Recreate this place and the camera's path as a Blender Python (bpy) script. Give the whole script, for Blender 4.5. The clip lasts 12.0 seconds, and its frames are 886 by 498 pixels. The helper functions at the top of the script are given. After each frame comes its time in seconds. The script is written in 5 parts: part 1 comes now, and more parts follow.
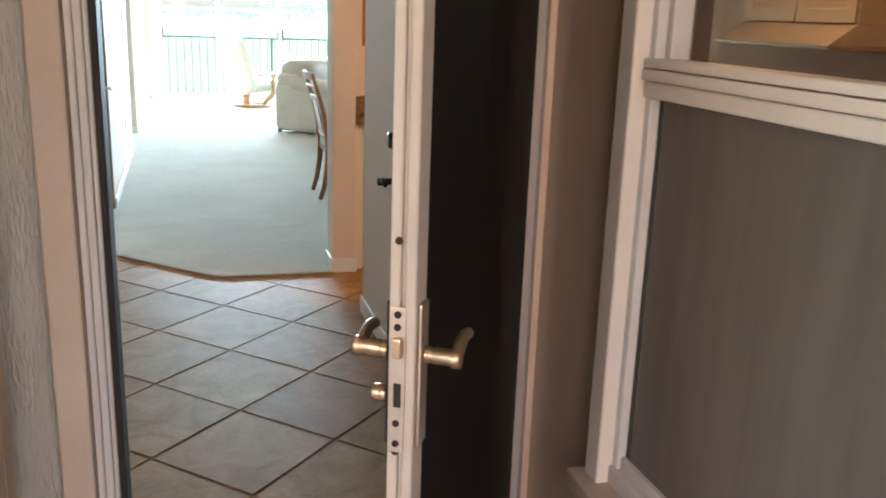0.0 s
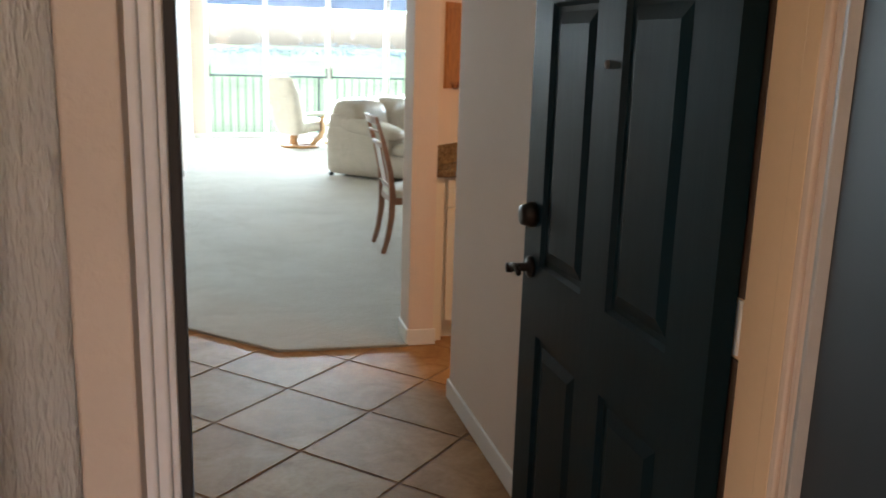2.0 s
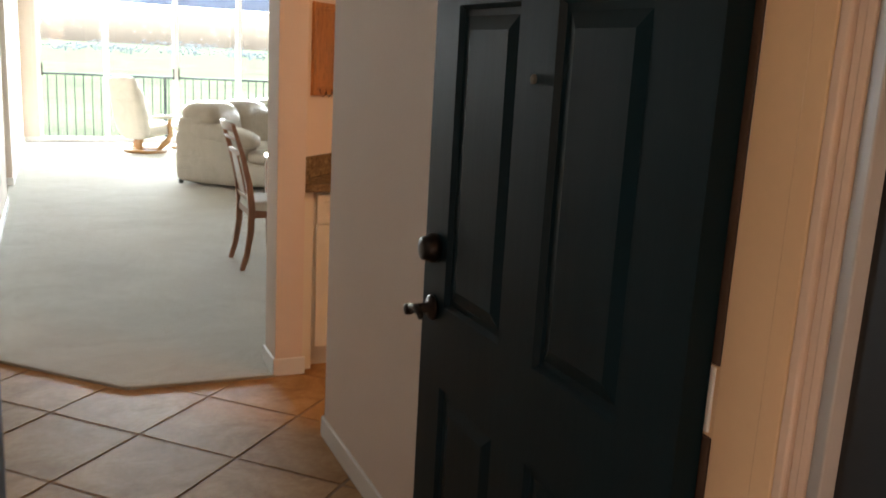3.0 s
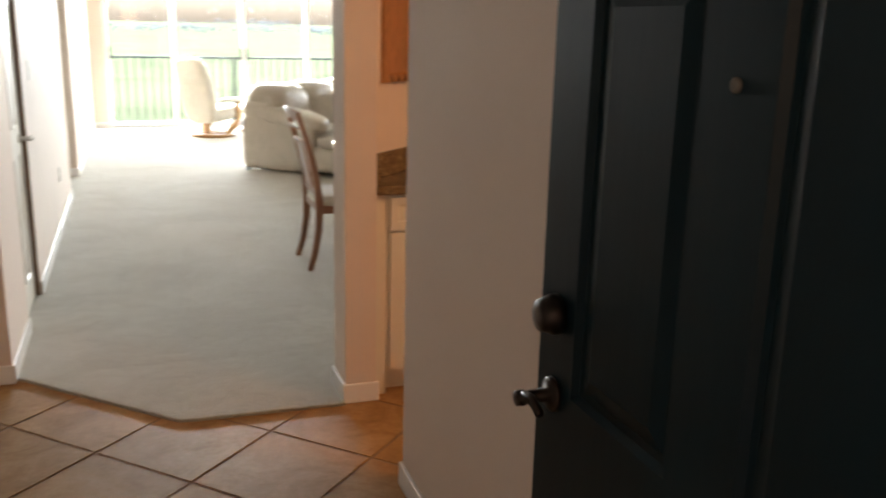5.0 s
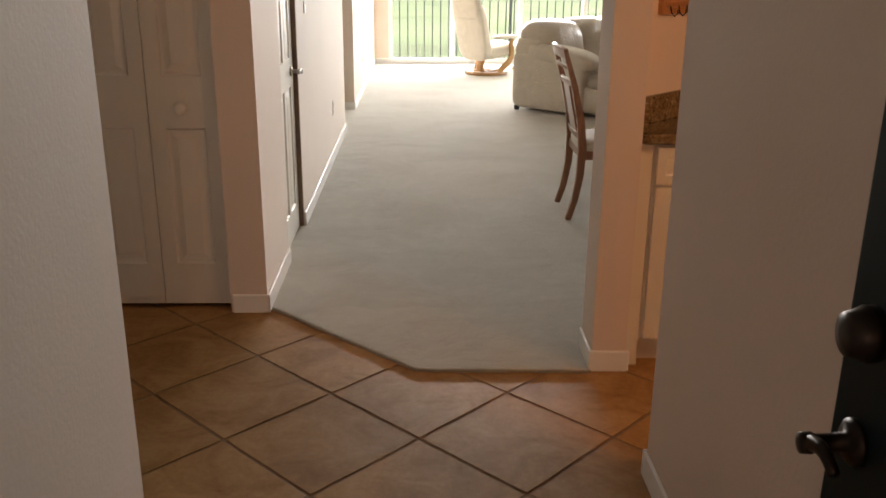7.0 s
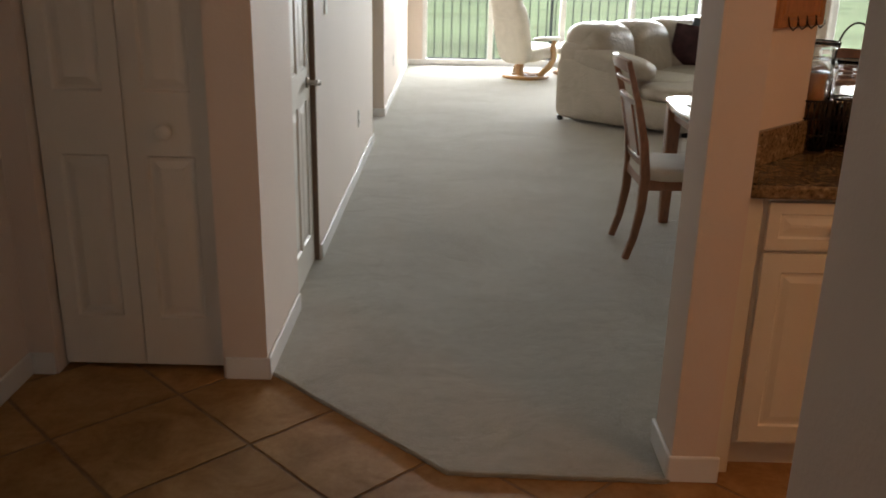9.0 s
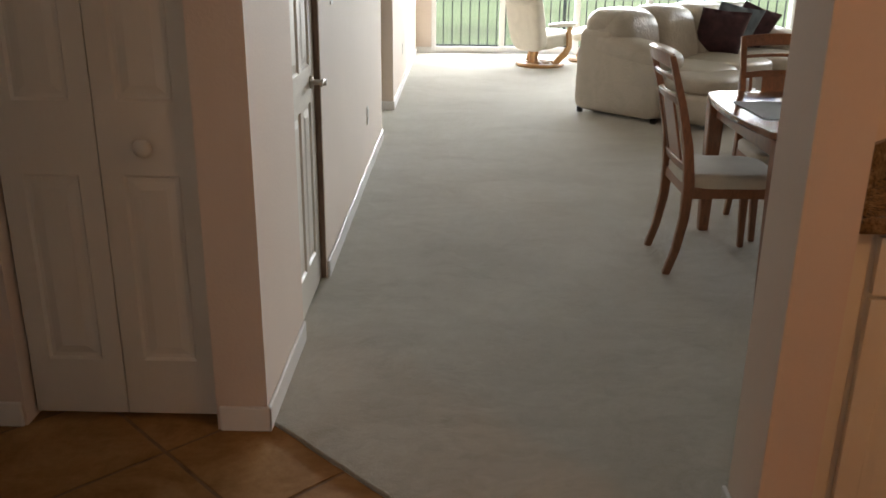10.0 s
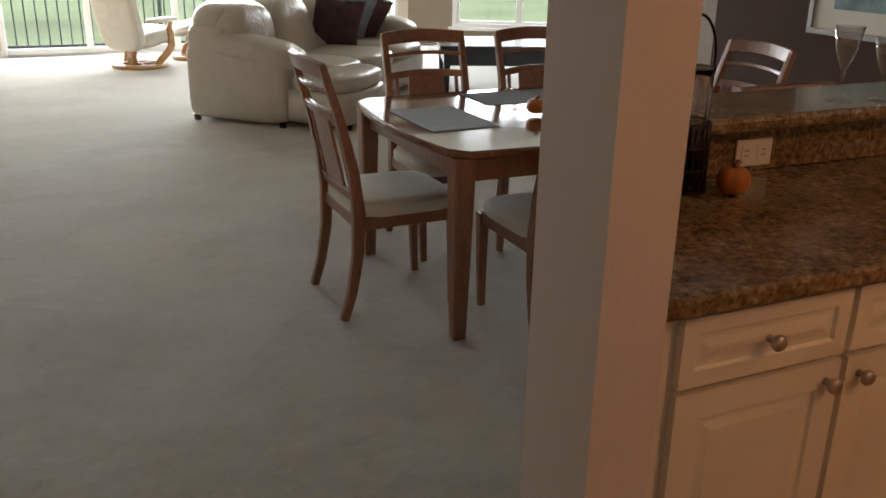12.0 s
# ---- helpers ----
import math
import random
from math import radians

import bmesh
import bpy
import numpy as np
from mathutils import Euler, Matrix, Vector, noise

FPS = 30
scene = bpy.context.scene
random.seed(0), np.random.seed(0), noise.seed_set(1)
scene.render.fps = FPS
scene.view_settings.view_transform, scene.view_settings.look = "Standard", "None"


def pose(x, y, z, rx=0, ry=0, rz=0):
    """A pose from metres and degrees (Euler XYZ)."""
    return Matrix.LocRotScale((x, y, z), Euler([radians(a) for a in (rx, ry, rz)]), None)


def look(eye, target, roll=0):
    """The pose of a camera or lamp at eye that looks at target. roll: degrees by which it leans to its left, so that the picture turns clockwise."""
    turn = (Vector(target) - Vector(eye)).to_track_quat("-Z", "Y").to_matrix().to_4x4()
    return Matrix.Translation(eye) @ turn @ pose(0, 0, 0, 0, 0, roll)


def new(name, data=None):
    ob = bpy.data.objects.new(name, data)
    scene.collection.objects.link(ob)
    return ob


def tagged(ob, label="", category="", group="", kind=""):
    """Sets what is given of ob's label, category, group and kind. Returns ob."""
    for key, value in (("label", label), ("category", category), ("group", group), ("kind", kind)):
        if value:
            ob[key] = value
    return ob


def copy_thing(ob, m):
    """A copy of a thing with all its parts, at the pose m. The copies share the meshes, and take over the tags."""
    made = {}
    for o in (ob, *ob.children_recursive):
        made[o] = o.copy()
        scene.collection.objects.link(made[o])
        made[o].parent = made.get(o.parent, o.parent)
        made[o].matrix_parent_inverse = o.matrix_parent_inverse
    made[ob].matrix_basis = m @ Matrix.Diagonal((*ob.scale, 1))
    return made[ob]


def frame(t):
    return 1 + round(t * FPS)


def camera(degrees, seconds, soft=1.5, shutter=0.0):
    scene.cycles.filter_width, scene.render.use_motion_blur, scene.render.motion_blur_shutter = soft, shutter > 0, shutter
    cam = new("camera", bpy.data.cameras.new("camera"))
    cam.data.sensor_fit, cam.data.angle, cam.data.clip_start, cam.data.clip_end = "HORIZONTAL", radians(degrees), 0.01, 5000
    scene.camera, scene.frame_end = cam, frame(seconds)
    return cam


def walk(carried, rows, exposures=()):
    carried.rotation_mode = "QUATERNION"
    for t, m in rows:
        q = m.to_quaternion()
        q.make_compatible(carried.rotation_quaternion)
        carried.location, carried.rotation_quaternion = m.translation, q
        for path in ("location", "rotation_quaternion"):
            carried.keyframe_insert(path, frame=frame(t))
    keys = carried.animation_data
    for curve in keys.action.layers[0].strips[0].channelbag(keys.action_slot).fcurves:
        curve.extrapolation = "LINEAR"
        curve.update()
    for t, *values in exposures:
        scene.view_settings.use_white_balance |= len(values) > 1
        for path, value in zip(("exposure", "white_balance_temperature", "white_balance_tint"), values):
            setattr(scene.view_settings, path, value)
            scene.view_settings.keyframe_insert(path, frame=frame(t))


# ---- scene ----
cam = camera(53.4, 12.0, soft=1.6, shutter=0.3)
PATH = [
    (0, (-0.173, -4.543, 1.533), (0.385, -2.694, 1.014), 2.0),
    (0.5, (-0.173, -4.375, 1.53), (0.248, -2.503, 0.964), 2.7),
    (1, (-0.156, -4.155, 1.514), (0.123, -2.227, 1.063), 2.7),
    (1.5, (-0.185, -3.988, 1.511), (0.074, -2.074, 0.993), 3.5),
    (2, (-0.27, -3.814, 1.532), (0.215, -1.925, 1.087), 1.7),
    (2.5, (-0.317, -3.664, 1.53), (0.338, -1.843, 1.026), 1.8),
    (3, (-0.264, -3.469, 1.537), (0.534, -1.685, 1.113), 3.1),
    (3.2, (-0.24, -3.411, 1.546), (0.588, -1.635, 1.145), 3.2),
    (4.8, (-0.177, -2.95, 1.561), (0.601, -1.178, 1.057), -0.2),
    (5, (-0.11, -2.897, 1.565), (0.533, -1.068, 1.073), 1.4),
    (5.5, (-0.003, -2.801, 1.532), (0.284, -0.908, 0.954), 2.0),
    (6, (0.012, -2.769, 1.518), (0.204, -0.873, 0.912), 1.7),
    (6.5, (0.004, -2.719, 1.512), (0.105, -0.823, 0.883), 1.5),
    (6.7, (0.0, -2.666, 1.518), (0.068, -0.769, 0.888), 0.8),
    (8.3, (0.044, -2.142, 1.513), (-0.029, -0.239, 0.902), 2.8),
    (8.5, (0.034, -2.05, 1.497), (-0.108, -0.177, 0.811), 2.5),
    (9, (-0.02, -1.827, 1.507), (-0.035, 0.069, 0.871), 1.2),
    (9.5, (-0.091, -1.601, 1.514), (0.0, 0.273, 0.82), 0.2),
    (10, (-0.091, -1.352, 1.5), (-0.12, 0.532, 0.831), 0.7),
    (10.5, (-0.066, -1.11, 1.505), (-0.078, 0.755, 0.783), 1.9),
    (11, (-0.108, -0.891, 1.516), (0.24, 0.976, 0.888), 0.6),
    (11.5, (-0.12, -0.691, 1.509), (0.602, 1.034, 0.802), 0.4),
    (12, (-0.082, -0.537, 1.494), (0.698, 1.173, 0.809), 1.1),
]
EXPOSURES = [(0.0, 4.25, 6300, 5), (1.5, 4.0, 6400, 7), (2.5, 3.8, 7300, 15), (5.0, 3.8, 8000, 21), (6.0, 3.55, 8800, 28), (6.5, 3.5, 8800, 27), (8.5, 2.85, 8900, 28), (9.0, 2.78, 7900, 22), (9.5, 2.85, 8000, 22), (10.5, 2.95, 7900, 22), (11.5, 2.85, 7900, 22), (12.0, 2.85, 7800, 22)]
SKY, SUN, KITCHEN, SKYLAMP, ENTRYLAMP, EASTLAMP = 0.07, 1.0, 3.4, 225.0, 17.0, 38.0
walk(cam, [(t, look(eye, target, roll)) for t, eye, target, roll in PATH], EXPOSURES)

# ---- world and lights ----
world = bpy.data.worlds.new("world")
scene.world = world
world.use_nodes = True
wn = world.node_tree.nodes
sky = wn.new("ShaderNodeTexSky")
sky.sky_type, sky.sun_disc = "NISHITA", False
sky.sun_elevation, sky.sun_rotation = radians(69.7), radians(161)
sky.air_density, sky.dust_density = 1.0, 3.0
world.node_tree.links.new(sky.outputs[0], wn["Background"].inputs[0])
wn["Background"].inputs[1].default_value = SKY

sun = new("sun", bpy.data.lights.new("sun", "SUN"))
sun.data.energy, sun.data.angle, sun.data.color = SUN, radians(12), (1, 0.95, 0.88)
sun.matrix_world = look((0, 0, 20), (-2.4, 7, 0))


def lamp(name, place, target, kind, watts, size, colour):
    light = bpy.data.lights.new(name, kind)
    light.energy, light.color = watts, colour
    if kind == "AREA":
        light.shape, light.size, light.size_y = "RECTANGLE", size[0], size[1]
    else:
        light.shadow_soft_size = size
    ob = new(name, light)
    ob.matrix_world = look(place, target)
    return ob


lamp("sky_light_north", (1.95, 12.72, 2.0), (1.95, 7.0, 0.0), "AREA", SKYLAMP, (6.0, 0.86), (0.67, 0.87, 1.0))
lamp("sky_light_south", (-2.0, -7.0, 1.9), (0.2, 0, 1.2), "AREA", ENTRYLAMP, (9, 1.4), (1, 0.60, 0.36))
lamp("sky_light_east", (6.35, 11.1, 2.3), (3.6, 6.6, 0.3), "AREA", EASTLAMP, (2.5, 1.0), (0.67, 0.87, 1.0))
lamp("kitchen_light", (2.1, -1.15, 2.44), (2.1, -1.15, 0), "POINT", KITCHEN, 0.12, (1, 0.56, 0.28))

# ---- materials ----


def nodes_of(name):
    m = bpy.data.materials.new(name)
    m.use_nodes = True
    t = m.node_tree
    return m, t, t.nodes["Principled BSDF"], t.links.new


def place_node(t, link, stretch=(1, 1, 1), turn=0.0):
    g = t.nodes.new("ShaderNodeNewGeometry")
    mp = t.nodes.new("ShaderNodeMapping")
    mp.inputs["Scale"].default_value = stretch
    mp.inputs["Rotation"].default_value = (0, 0, turn)
    link(g.outputs["Position"], mp.inputs["Vector"])
    return mp.outputs["Vector"]


def noise_node(t, link, vec, scale, detail=4.0, rough=0.55, distort=0.0):
    n = t.nodes.new("ShaderNodeTexNoise")
    n.inputs["Scale"].default_value, n.inputs["Detail"].default_value = scale, detail
    n.inputs["Roughness"].default_value, n.inputs["Distortion"].default_value = rough, distort
    link(vec, n.inputs["Vector"])
    return n.outputs["Fac"]


def ramp_node(t, link, fac, stops):
    r = t.nodes.new("ShaderNodeValToRGB")
    e = r.color_ramp.elements
    while len(e) < len(stops):
        e.new(0.5)
    for el, (p, c) in zip(e, stops):
        el.position, el.color = p, (*c, 1)
    link(fac, r.inputs["Fac"])
    return r.outputs["Color"]


def mix_node(t, link, a, b, fac, mode="MIX"):
    m = t.nodes.new("ShaderNodeMix")
    m.data_type, m.blend_type = "RGBA", mode
    for sock, v in ((m.inputs[6], a), (m.inputs[7], b), (m.inputs[0], fac)):
        if isinstance(v, (int, float)):
            sock.default_value = v
        elif isinstance(v, tuple):
            sock.default_value = (*v, 1)
        else:
            link(v, sock)
    return m.outputs[2]


def bump_node(t, link, height, strength, distance, bsdf, before=None):
    b = t.nodes.new("ShaderNodeBump")
    b.inputs["Strength"].default_value, b.inputs["Distance"].default_value = strength, distance
    link(height, b.inputs["Height"])
    if before is not None:
        link(before, b.inputs["Normal"])
    link(b.outputs["Normal"], bsdf.inputs["Normal"])
    return b.outputs["Normal"]


def scaled(c, k):
    return tuple(min(1.0, v * k) for v in c)


def plain(name, col, rough=0.5, metal=0.0, var=0.1, scale=3.0, bump=0.15, bscale=120.0, depth=0.002, stretch=(1, 1, 1), coat=0.0, piece=0.0, spec=0.5):
    m, t, b, link = nodes_of(name)
    vec = place_node(t, link, stretch)
    big = noise_node(t, link, vec, scale, 5)
    colour = ramp_node(t, link, big, [(0.3, scaled(col, 1 - var)), (0.7, scaled(col, 1 + var))])
    fine = noise_node(t, link, vec, bscale, 3)
    colour = mix_node(t, link, colour, ramp_node(t, link, fine, [(0.3, (0.86, 0.86, 0.86)), (0.7, (1, 1, 1))]), min(1.0, var * 3), "MULTIPLY")
    if piece:
        info = t.nodes.new("ShaderNodeObjectInfo")
        colour = mix_node(t, link, colour, ramp_node(t, link, info.outputs["Random"], [(0, (1 - piece,) * 3), (1, (1, 1, 1))]), 1.0, "MULTIPLY")
    link(colour, b.inputs["Base Color"])
    b.inputs["Roughness"].default_value, b.inputs["Metallic"].default_value = rough, metal
    b.inputs["Coat Weight"].default_value = coat
    b.inputs["Specular IOR Level"].default_value = spec
    b.inputs["Coat Roughness"].default_value = 0.12
    if bump:
        bump_node(t, link, fine, bump, depth, b)
    return m


def wood(name, col, rough=0.35, stretch=(3, 3, 0.5), coat=0.3):
    m, t, b, link = nodes_of(name)
    vec = place_node(t, link, stretch)
    grain = noise_node(t, link, vec, 26, 6, 0.6, 1.2)
    big = noise_node(t, link, vec, 4, 3)
    c = ramp_node(t, link, grain, [(0.3, scaled(col, 0.62)), (0.55, col), (0.75, scaled(col, 1.2))])
    c = mix_node(t, link, c, ramp_node(t, link, big, [(0.3, (0.78, 0.74, 0.7)), (0.7, (1, 1, 1))]), 0.8, "MULTIPLY")
    link(c, b.inputs["Base Color"])
    b.inputs["Roughness"].default_value, b.inputs["Coat Weight"].default_value = rough, coat
    b.inputs["Coat Roughness"].default_value = 0.15
    bump_node(t, link, grain, 0.08, 0.001, b)
    return m


def granite():
    m, t, b, link = nodes_of("granite")
    vec = place_node(t, link)
    warp = noise_node(t, link, vec, 9, 5)
    v = t.nodes.new("ShaderNodeTexVoronoi")
    v.inputs["Scale"].default_value = 85
    link(vec, v.inputs["Vector"])
    fleck = noise_node(t, link, vec, 60, 6, 0.7)
    c = ramp_node(t, link, fleck, [(0.3, (0.045, 0.032, 0.02)), (0.45, (0.20, 0.135, 0.07)), (0.58, (0.33, 0.24, 0.135)), (0.72, (0.50, 0.41, 0.28))])
    c2 = ramp_node(t, link, v.outputs["Distance"], [(0.1, (0.25, 0.2, 0.16)), (0.45, (1, 1, 1))])
    c = mix_node(t, link, c, c2, 0.6, "MULTIPLY")
    c = mix_node(t, link, c, ramp_node(t, link, warp, [(0.35, (0.6, 0.52, 0.45)), (0.65, (1, 1, 1))]), 0.8, "MULTIPLY")
    link(c, b.inputs["Base Color"])
    b.inputs["Roughness"].default_value = 0.12
    return m


def carpet_material():
    m, t, b, link = nodes_of("carpet")
    vec = place_node(t, link)
    tuft = noise_node(t, link, vec, 330, 3, 0.7)
    mid = noise_node(t, link, place_node(t, link, (1.0, 1.35, 1)), 15, 5, 0.7, 0.8)
    big = noise_node(t, link, place_node(t, link, (0.8, 1.3, 1)), 1.6, 4, 0.6, 1.0)
    c = ramp_node(t, link, tuft, [(0.25, (0.31, 0.285, 0.225)), (0.75, (0.58, 0.545, 0.45))])
    c = mix_node(t, link, c, ramp_node(t, link, mid, [(0.3, (0.74, 0.72, 0.68)), (0.62, (1, 1, 1))]), 0.85, "MULTIPLY")
    c = mix_node(t, link, c, ramp_node(t, link, big, [(0.32, (0.76, 0.73, 0.67)), (0.62, (1, 1, 1))]), 0.9, "MULTIPLY")
    link(c, b.inputs["Base Color"])
    b.inputs["Roughness"].default_value = 0.95
    b.inputs["Sheen Weight"].default_value = 0.7
    b.inputs["Sheen Roughness"].default_value = 0.35
    first = bump_node(t, link, mid, 0.35, 0.012, b)
    bump_node(t, link, tuft, 0.8, 0.006, b, first)
    return m


def tile_material():
    m, t, b, link = nodes_of("ceramic_tile")
    info = t.nodes.new("ShaderNodeObjectInfo")
    shift = t.nodes.new("ShaderNodeVectorMath")
    shift.operation = "MULTIPLY_ADD"
    g = t.nodes.new("ShaderNodeNewGeometry")
    link(info.outputs["Random"], shift.inputs[0])
    shift.inputs[1].default_value = (7, 11, 0)
    link(g.outputs["Position"], shift.inputs[2])
    vec = shift.outputs[0]
    big = noise_node(t, link, vec, 5, 6, 0.62, 0.9)
    fine = noise_node(t, link, vec, 38, 5, 0.65)
    c = ramp_node(t, link, big, [(0.25, (0.30, 0.15, 0.060)), (0.5, (0.45, 0.25, 0.108)), (0.75, (0.55, 0.34, 0.17))])
    c = mix_node(t, link, c, ramp_node(t, link, fine, [(0.3, (0.8, 0.76, 0.72)), (0.65, (1, 1, 1))]), 0.75, "MULTIPLY")
    c = mix_node(t, link, c, ramp_node(t, link, info.outputs["Random"], [(0, (0.8, 0.78, 0.76)), (1, (1, 1, 1))]), 1.0, "MULTIPLY")
    link(c, b.inputs["Base Color"])
    b.inputs["Roughness"].default_value = 0.55
    b.inputs["Specular IOR Level"].default_value = 0.09
    bump_node(t, link, fine, 0.12, 0.002, b)
    return m


def leather(name, col, rough=0.34):
    m, t, b, link = nodes_of(name)
    vec = place_node(t, link)
    crease = noise_node(t, link, vec, 4.5, 2.5, 0.45, 1.6)
    grain = t.nodes.new("ShaderNodeTexVoronoi")
    grain.inputs["Scale"].default_value = 260
    link(vec, grain.inputs["Vector"])
    c = ramp_node(t, link, crease, [(0.3, scaled(col, 0.90)), (0.65, col)])
    link(c, b.inputs["Base Color"])
    b.inputs["Roughness"].default_value = rough
    first = bump_node(t, link, crease, 0.35, 0.02, b)
    wrinkle = noise_node(t, link, vec, 13, 3, 0.5, 2.2)
    first = bump_node(t, link, wrinkle, 0.45, 0.014, b, first)
    bump_node(t, link, grain.outputs["Distance"], 0.15, 0.001, b, first)
    return m


def pane(name, tint=(1, 1, 1), gloss=0.6):
    m, t, b, link = nodes_of(name)
    t.nodes.remove(b)
    tr, gl = t.nodes.new("ShaderNodeBsdfTransparent"), t.nodes.new("ShaderNodeBsdfGlossy")
    gl.inputs["Roughness"].default_value = 0.02
    tr.inputs["Color"].default_value = (*tint, 1)
    fr, p, k, mx = t.nodes.new("ShaderNodeLayerWeight"), t.nodes.new("ShaderNodeMath"), t.nodes.new("ShaderNodeMath"), t.nodes.new("ShaderNodeMixShader")
    fr.inputs["Blend"].default_value = 0.5
    p.operation, k.operation = "POWER", "MULTIPLY_ADD"
    p.inputs[1].default_value = 4.0
    k.inputs[1].default_value, k.inputs[2].default_value = gloss, 0.04 * gloss
    link(fr.outputs["Facing"], p.inputs[0])
    link(p.outputs[0], k.inputs[0])
    link(k.outputs[0], mx.inputs[0])
    link(tr.outputs[0], mx.inputs[1])
    link(gl.outputs[0], mx.inputs[2])
    link(mx.outputs[0], t.nodes["Material Output"].inputs["Surface"])
    return m


def mesh_screen(name, col, clear):
    """Woven fly screen: partly see-through, with a fine weave."""
    m, t, b, link = nodes_of(name)
    vec = place_node(t, link, (1, 1, 0.15))
    streak = noise_node(t, link, vec, 14, 3)
    link(ramp_node(t, link, streak, [(0.35, scaled(col, 0.9)), (0.65, scaled(col, 1.1))]), b.inputs["Base Color"])
    b.inputs["Roughness"].default_value = 0.6
    b.inputs["Specular IOR Level"].default_value = 0.12
    tr, mx = t.nodes.new("ShaderNodeBsdfTransparent"), t.nodes.new("ShaderNodeMixShader")
    mx.inputs[0].default_value = 1 - clear
    link(tr.outputs[0], mx.inputs[1])
    link(b.outputs[0], mx.inputs[2])
    link(mx.outputs[0], t.nodes["Material Output"].inputs["Surface"])
    return m


def rain_glass():
    m, t, b, link = nodes_of("rain_glass")
    vec = place_node(t, link, (1, 1, 0.19))
    ripple = noise_node(t, link, vec, 175, 2, 0.5, 0.5)
    b.inputs["Base Color"].default_value = (0.78, 0.77, 0.72, 1)
    b.inputs["Roughness"].default_value = 0.05
    b.inputs["Transmission Weight"].default_value = 0.42
    b.inputs["IOR"].default_value = 1.5
    bump_node(t, link, ripple, 1.0, 0.010, b)
    return m


def clear_glass():
    m, t, b, link = nodes_of("clear_glass")
    b.inputs["Base Color"].default_value = (0.97, 0.98, 0.97, 1)
    b.inputs["Roughness"].default_value = 0.02
    b.inputs["Transmission Weight"].default_value = 1.0
    b.inputs["IOR"].default_value = 1.45
    return m


def glow(name, col, strength):
    m, t, b, link = nodes_of(name)
    b.inputs["Emission Color"].default_value = (*col, 1)
    b.inputs["Emission Strength"].default_value = strength
    return m


WALL = plain("wall_paint", (0.74, 0.625, 0.545), 0.75, var=0.03, scale=1.2, bump=0.3, bscale=85, depth=0.003)
CEIL = plain("ceiling_paint", (0.62, 0.59, 0.54), 0.85, var=0.03, bump=0.5, bscale=60, depth=0.004)
TAUPE = plain("taupe_wall_paint", (0.30, 0.23, 0.18), 0.8, var=0.04, scale=1.2, bump=0.3, bscale=85, depth=0.003)
BROWN = plain("brown_wall_paint", (0.062, 0.032, 0.021), 0.85, spec=0.2, var=0.06, bump=0.3, bscale=110)
STUCCO = plain("exterior_stucco", (0.58, 0.46, 0.37), 0.85, var=0.06, scale=2, bump=0.35, bscale=90, depth=0.004)
CREAM = plain("cream_exterior_paint", (0.54, 0.45, 0.375), 0.6, var=0.06, scale=3, bump=0.5, bscale=55, depth=0.004)
WHITE = plain("white_trim_paint", (0.80, 0.79, 0.77), 0.42, var=0.03, scale=2, bump=0.1, bscale=60)
# Cream jamb with its warm light put into a brighter, oranger colour.
JAMB = plain("lit_cream_jamb_paint", (0.78, 0.55, 0.34), 0.5, var=0.05, scale=3, bump=0.15, bscale=60)
MOULD = plain("pinkish_moulding_paint", (0.72, 0.56, 0.45), 0.5, var=0.06, scale=6, bump=0.2, bscale=60)
FOAM = plain("brown_foam_strip", (0.075, 0.042, 0.028), 0.8, var=0.15, scale=20)
STILE = plain("screen_door_frame_paint", (0.43, 0.39, 0.36), 0.45, var=0.08, scale=6, bump=0.15, bscale=50)
CASE = plain("window_casing_paint", (0.76, 0.70, 0.65), 0.45, var=0.05, scale=4, bump=0.1, bscale=70)
VINYL = plain("weathered_white_frame", (0.62, 0.61, 0.61), 0.45, var=0.08, scale=5, bump=0.1, bscale=70)
DOORW = plain("white_door_paint", (0.78, 0.74, 0.67), 0.45, var=0.04, scale=2, bump=0.15, bscale=90, stretch=(1, 1, 0.2))
CABW = plain("cream_cabinet_paint", (0.76, 0.70, 0.58), 0.4, var=0.04, scale=3, bump=0.05)
TEAL = plain("dark_teal_door_paint", (0.0018, 0.013, 0.0195), 0.42, spec=0.15, var=0.18, scale=4, bump=0.2, bscale=30, stretch=(1, 1, 0.15))
BLACK = plain("black_weatherstrip", (0.02, 0.016, 0.014), 0.7, var=0.1)
RAIL = plain("dark_rail_metal", (0.035, 0.05, 0.05), 0.5, 0.2, var=0.1)
GROUT = plain("brown_grout", (0.26, 0.155, 0.085), 0.9, var=0.2, scale=20, bump=0.5, bscale=200)
TILE = tile_material()
CARPET = carpet_material()
GRANITE = granite()
CHERRY = wood("cherry_wood", (0.27, 0.105, 0.048))
TABLEW = wood("table_top_wood", (0.20, 0.075, 0.036), 0.07, (3, 0.6, 3), 0.3)
OAK = wood("oak_wood", (0.50, 0.22, 0.07), 0.4)
# Jamb edge's shade, put into a dark brown wood colour.
SHADED_JAMB = wood("shaded_jamb_brown", (0.20, 0.12, 0.075), 0.5)
BEECH = wood("beech_wood", (0.46, 0.225, 0.075), 0.35)
SOFA = leather("cream_leather", (0.46, 0.40, 0.33), 0.33)
IVORY = leather("ivory_leather", (0.58, 0.53, 0.45), 0.4)
FABRIC = plain("pale_seat_fabric", (0.55, 0.51, 0.44), 0.9, var=0.08, scale=6, bump=0.5, bscale=420)
MAT = plain("grey_woven_placemat", (0.13, 0.14, 0.135), 0.8, var=0.15, scale=40, bump=0.7, bscale=300)
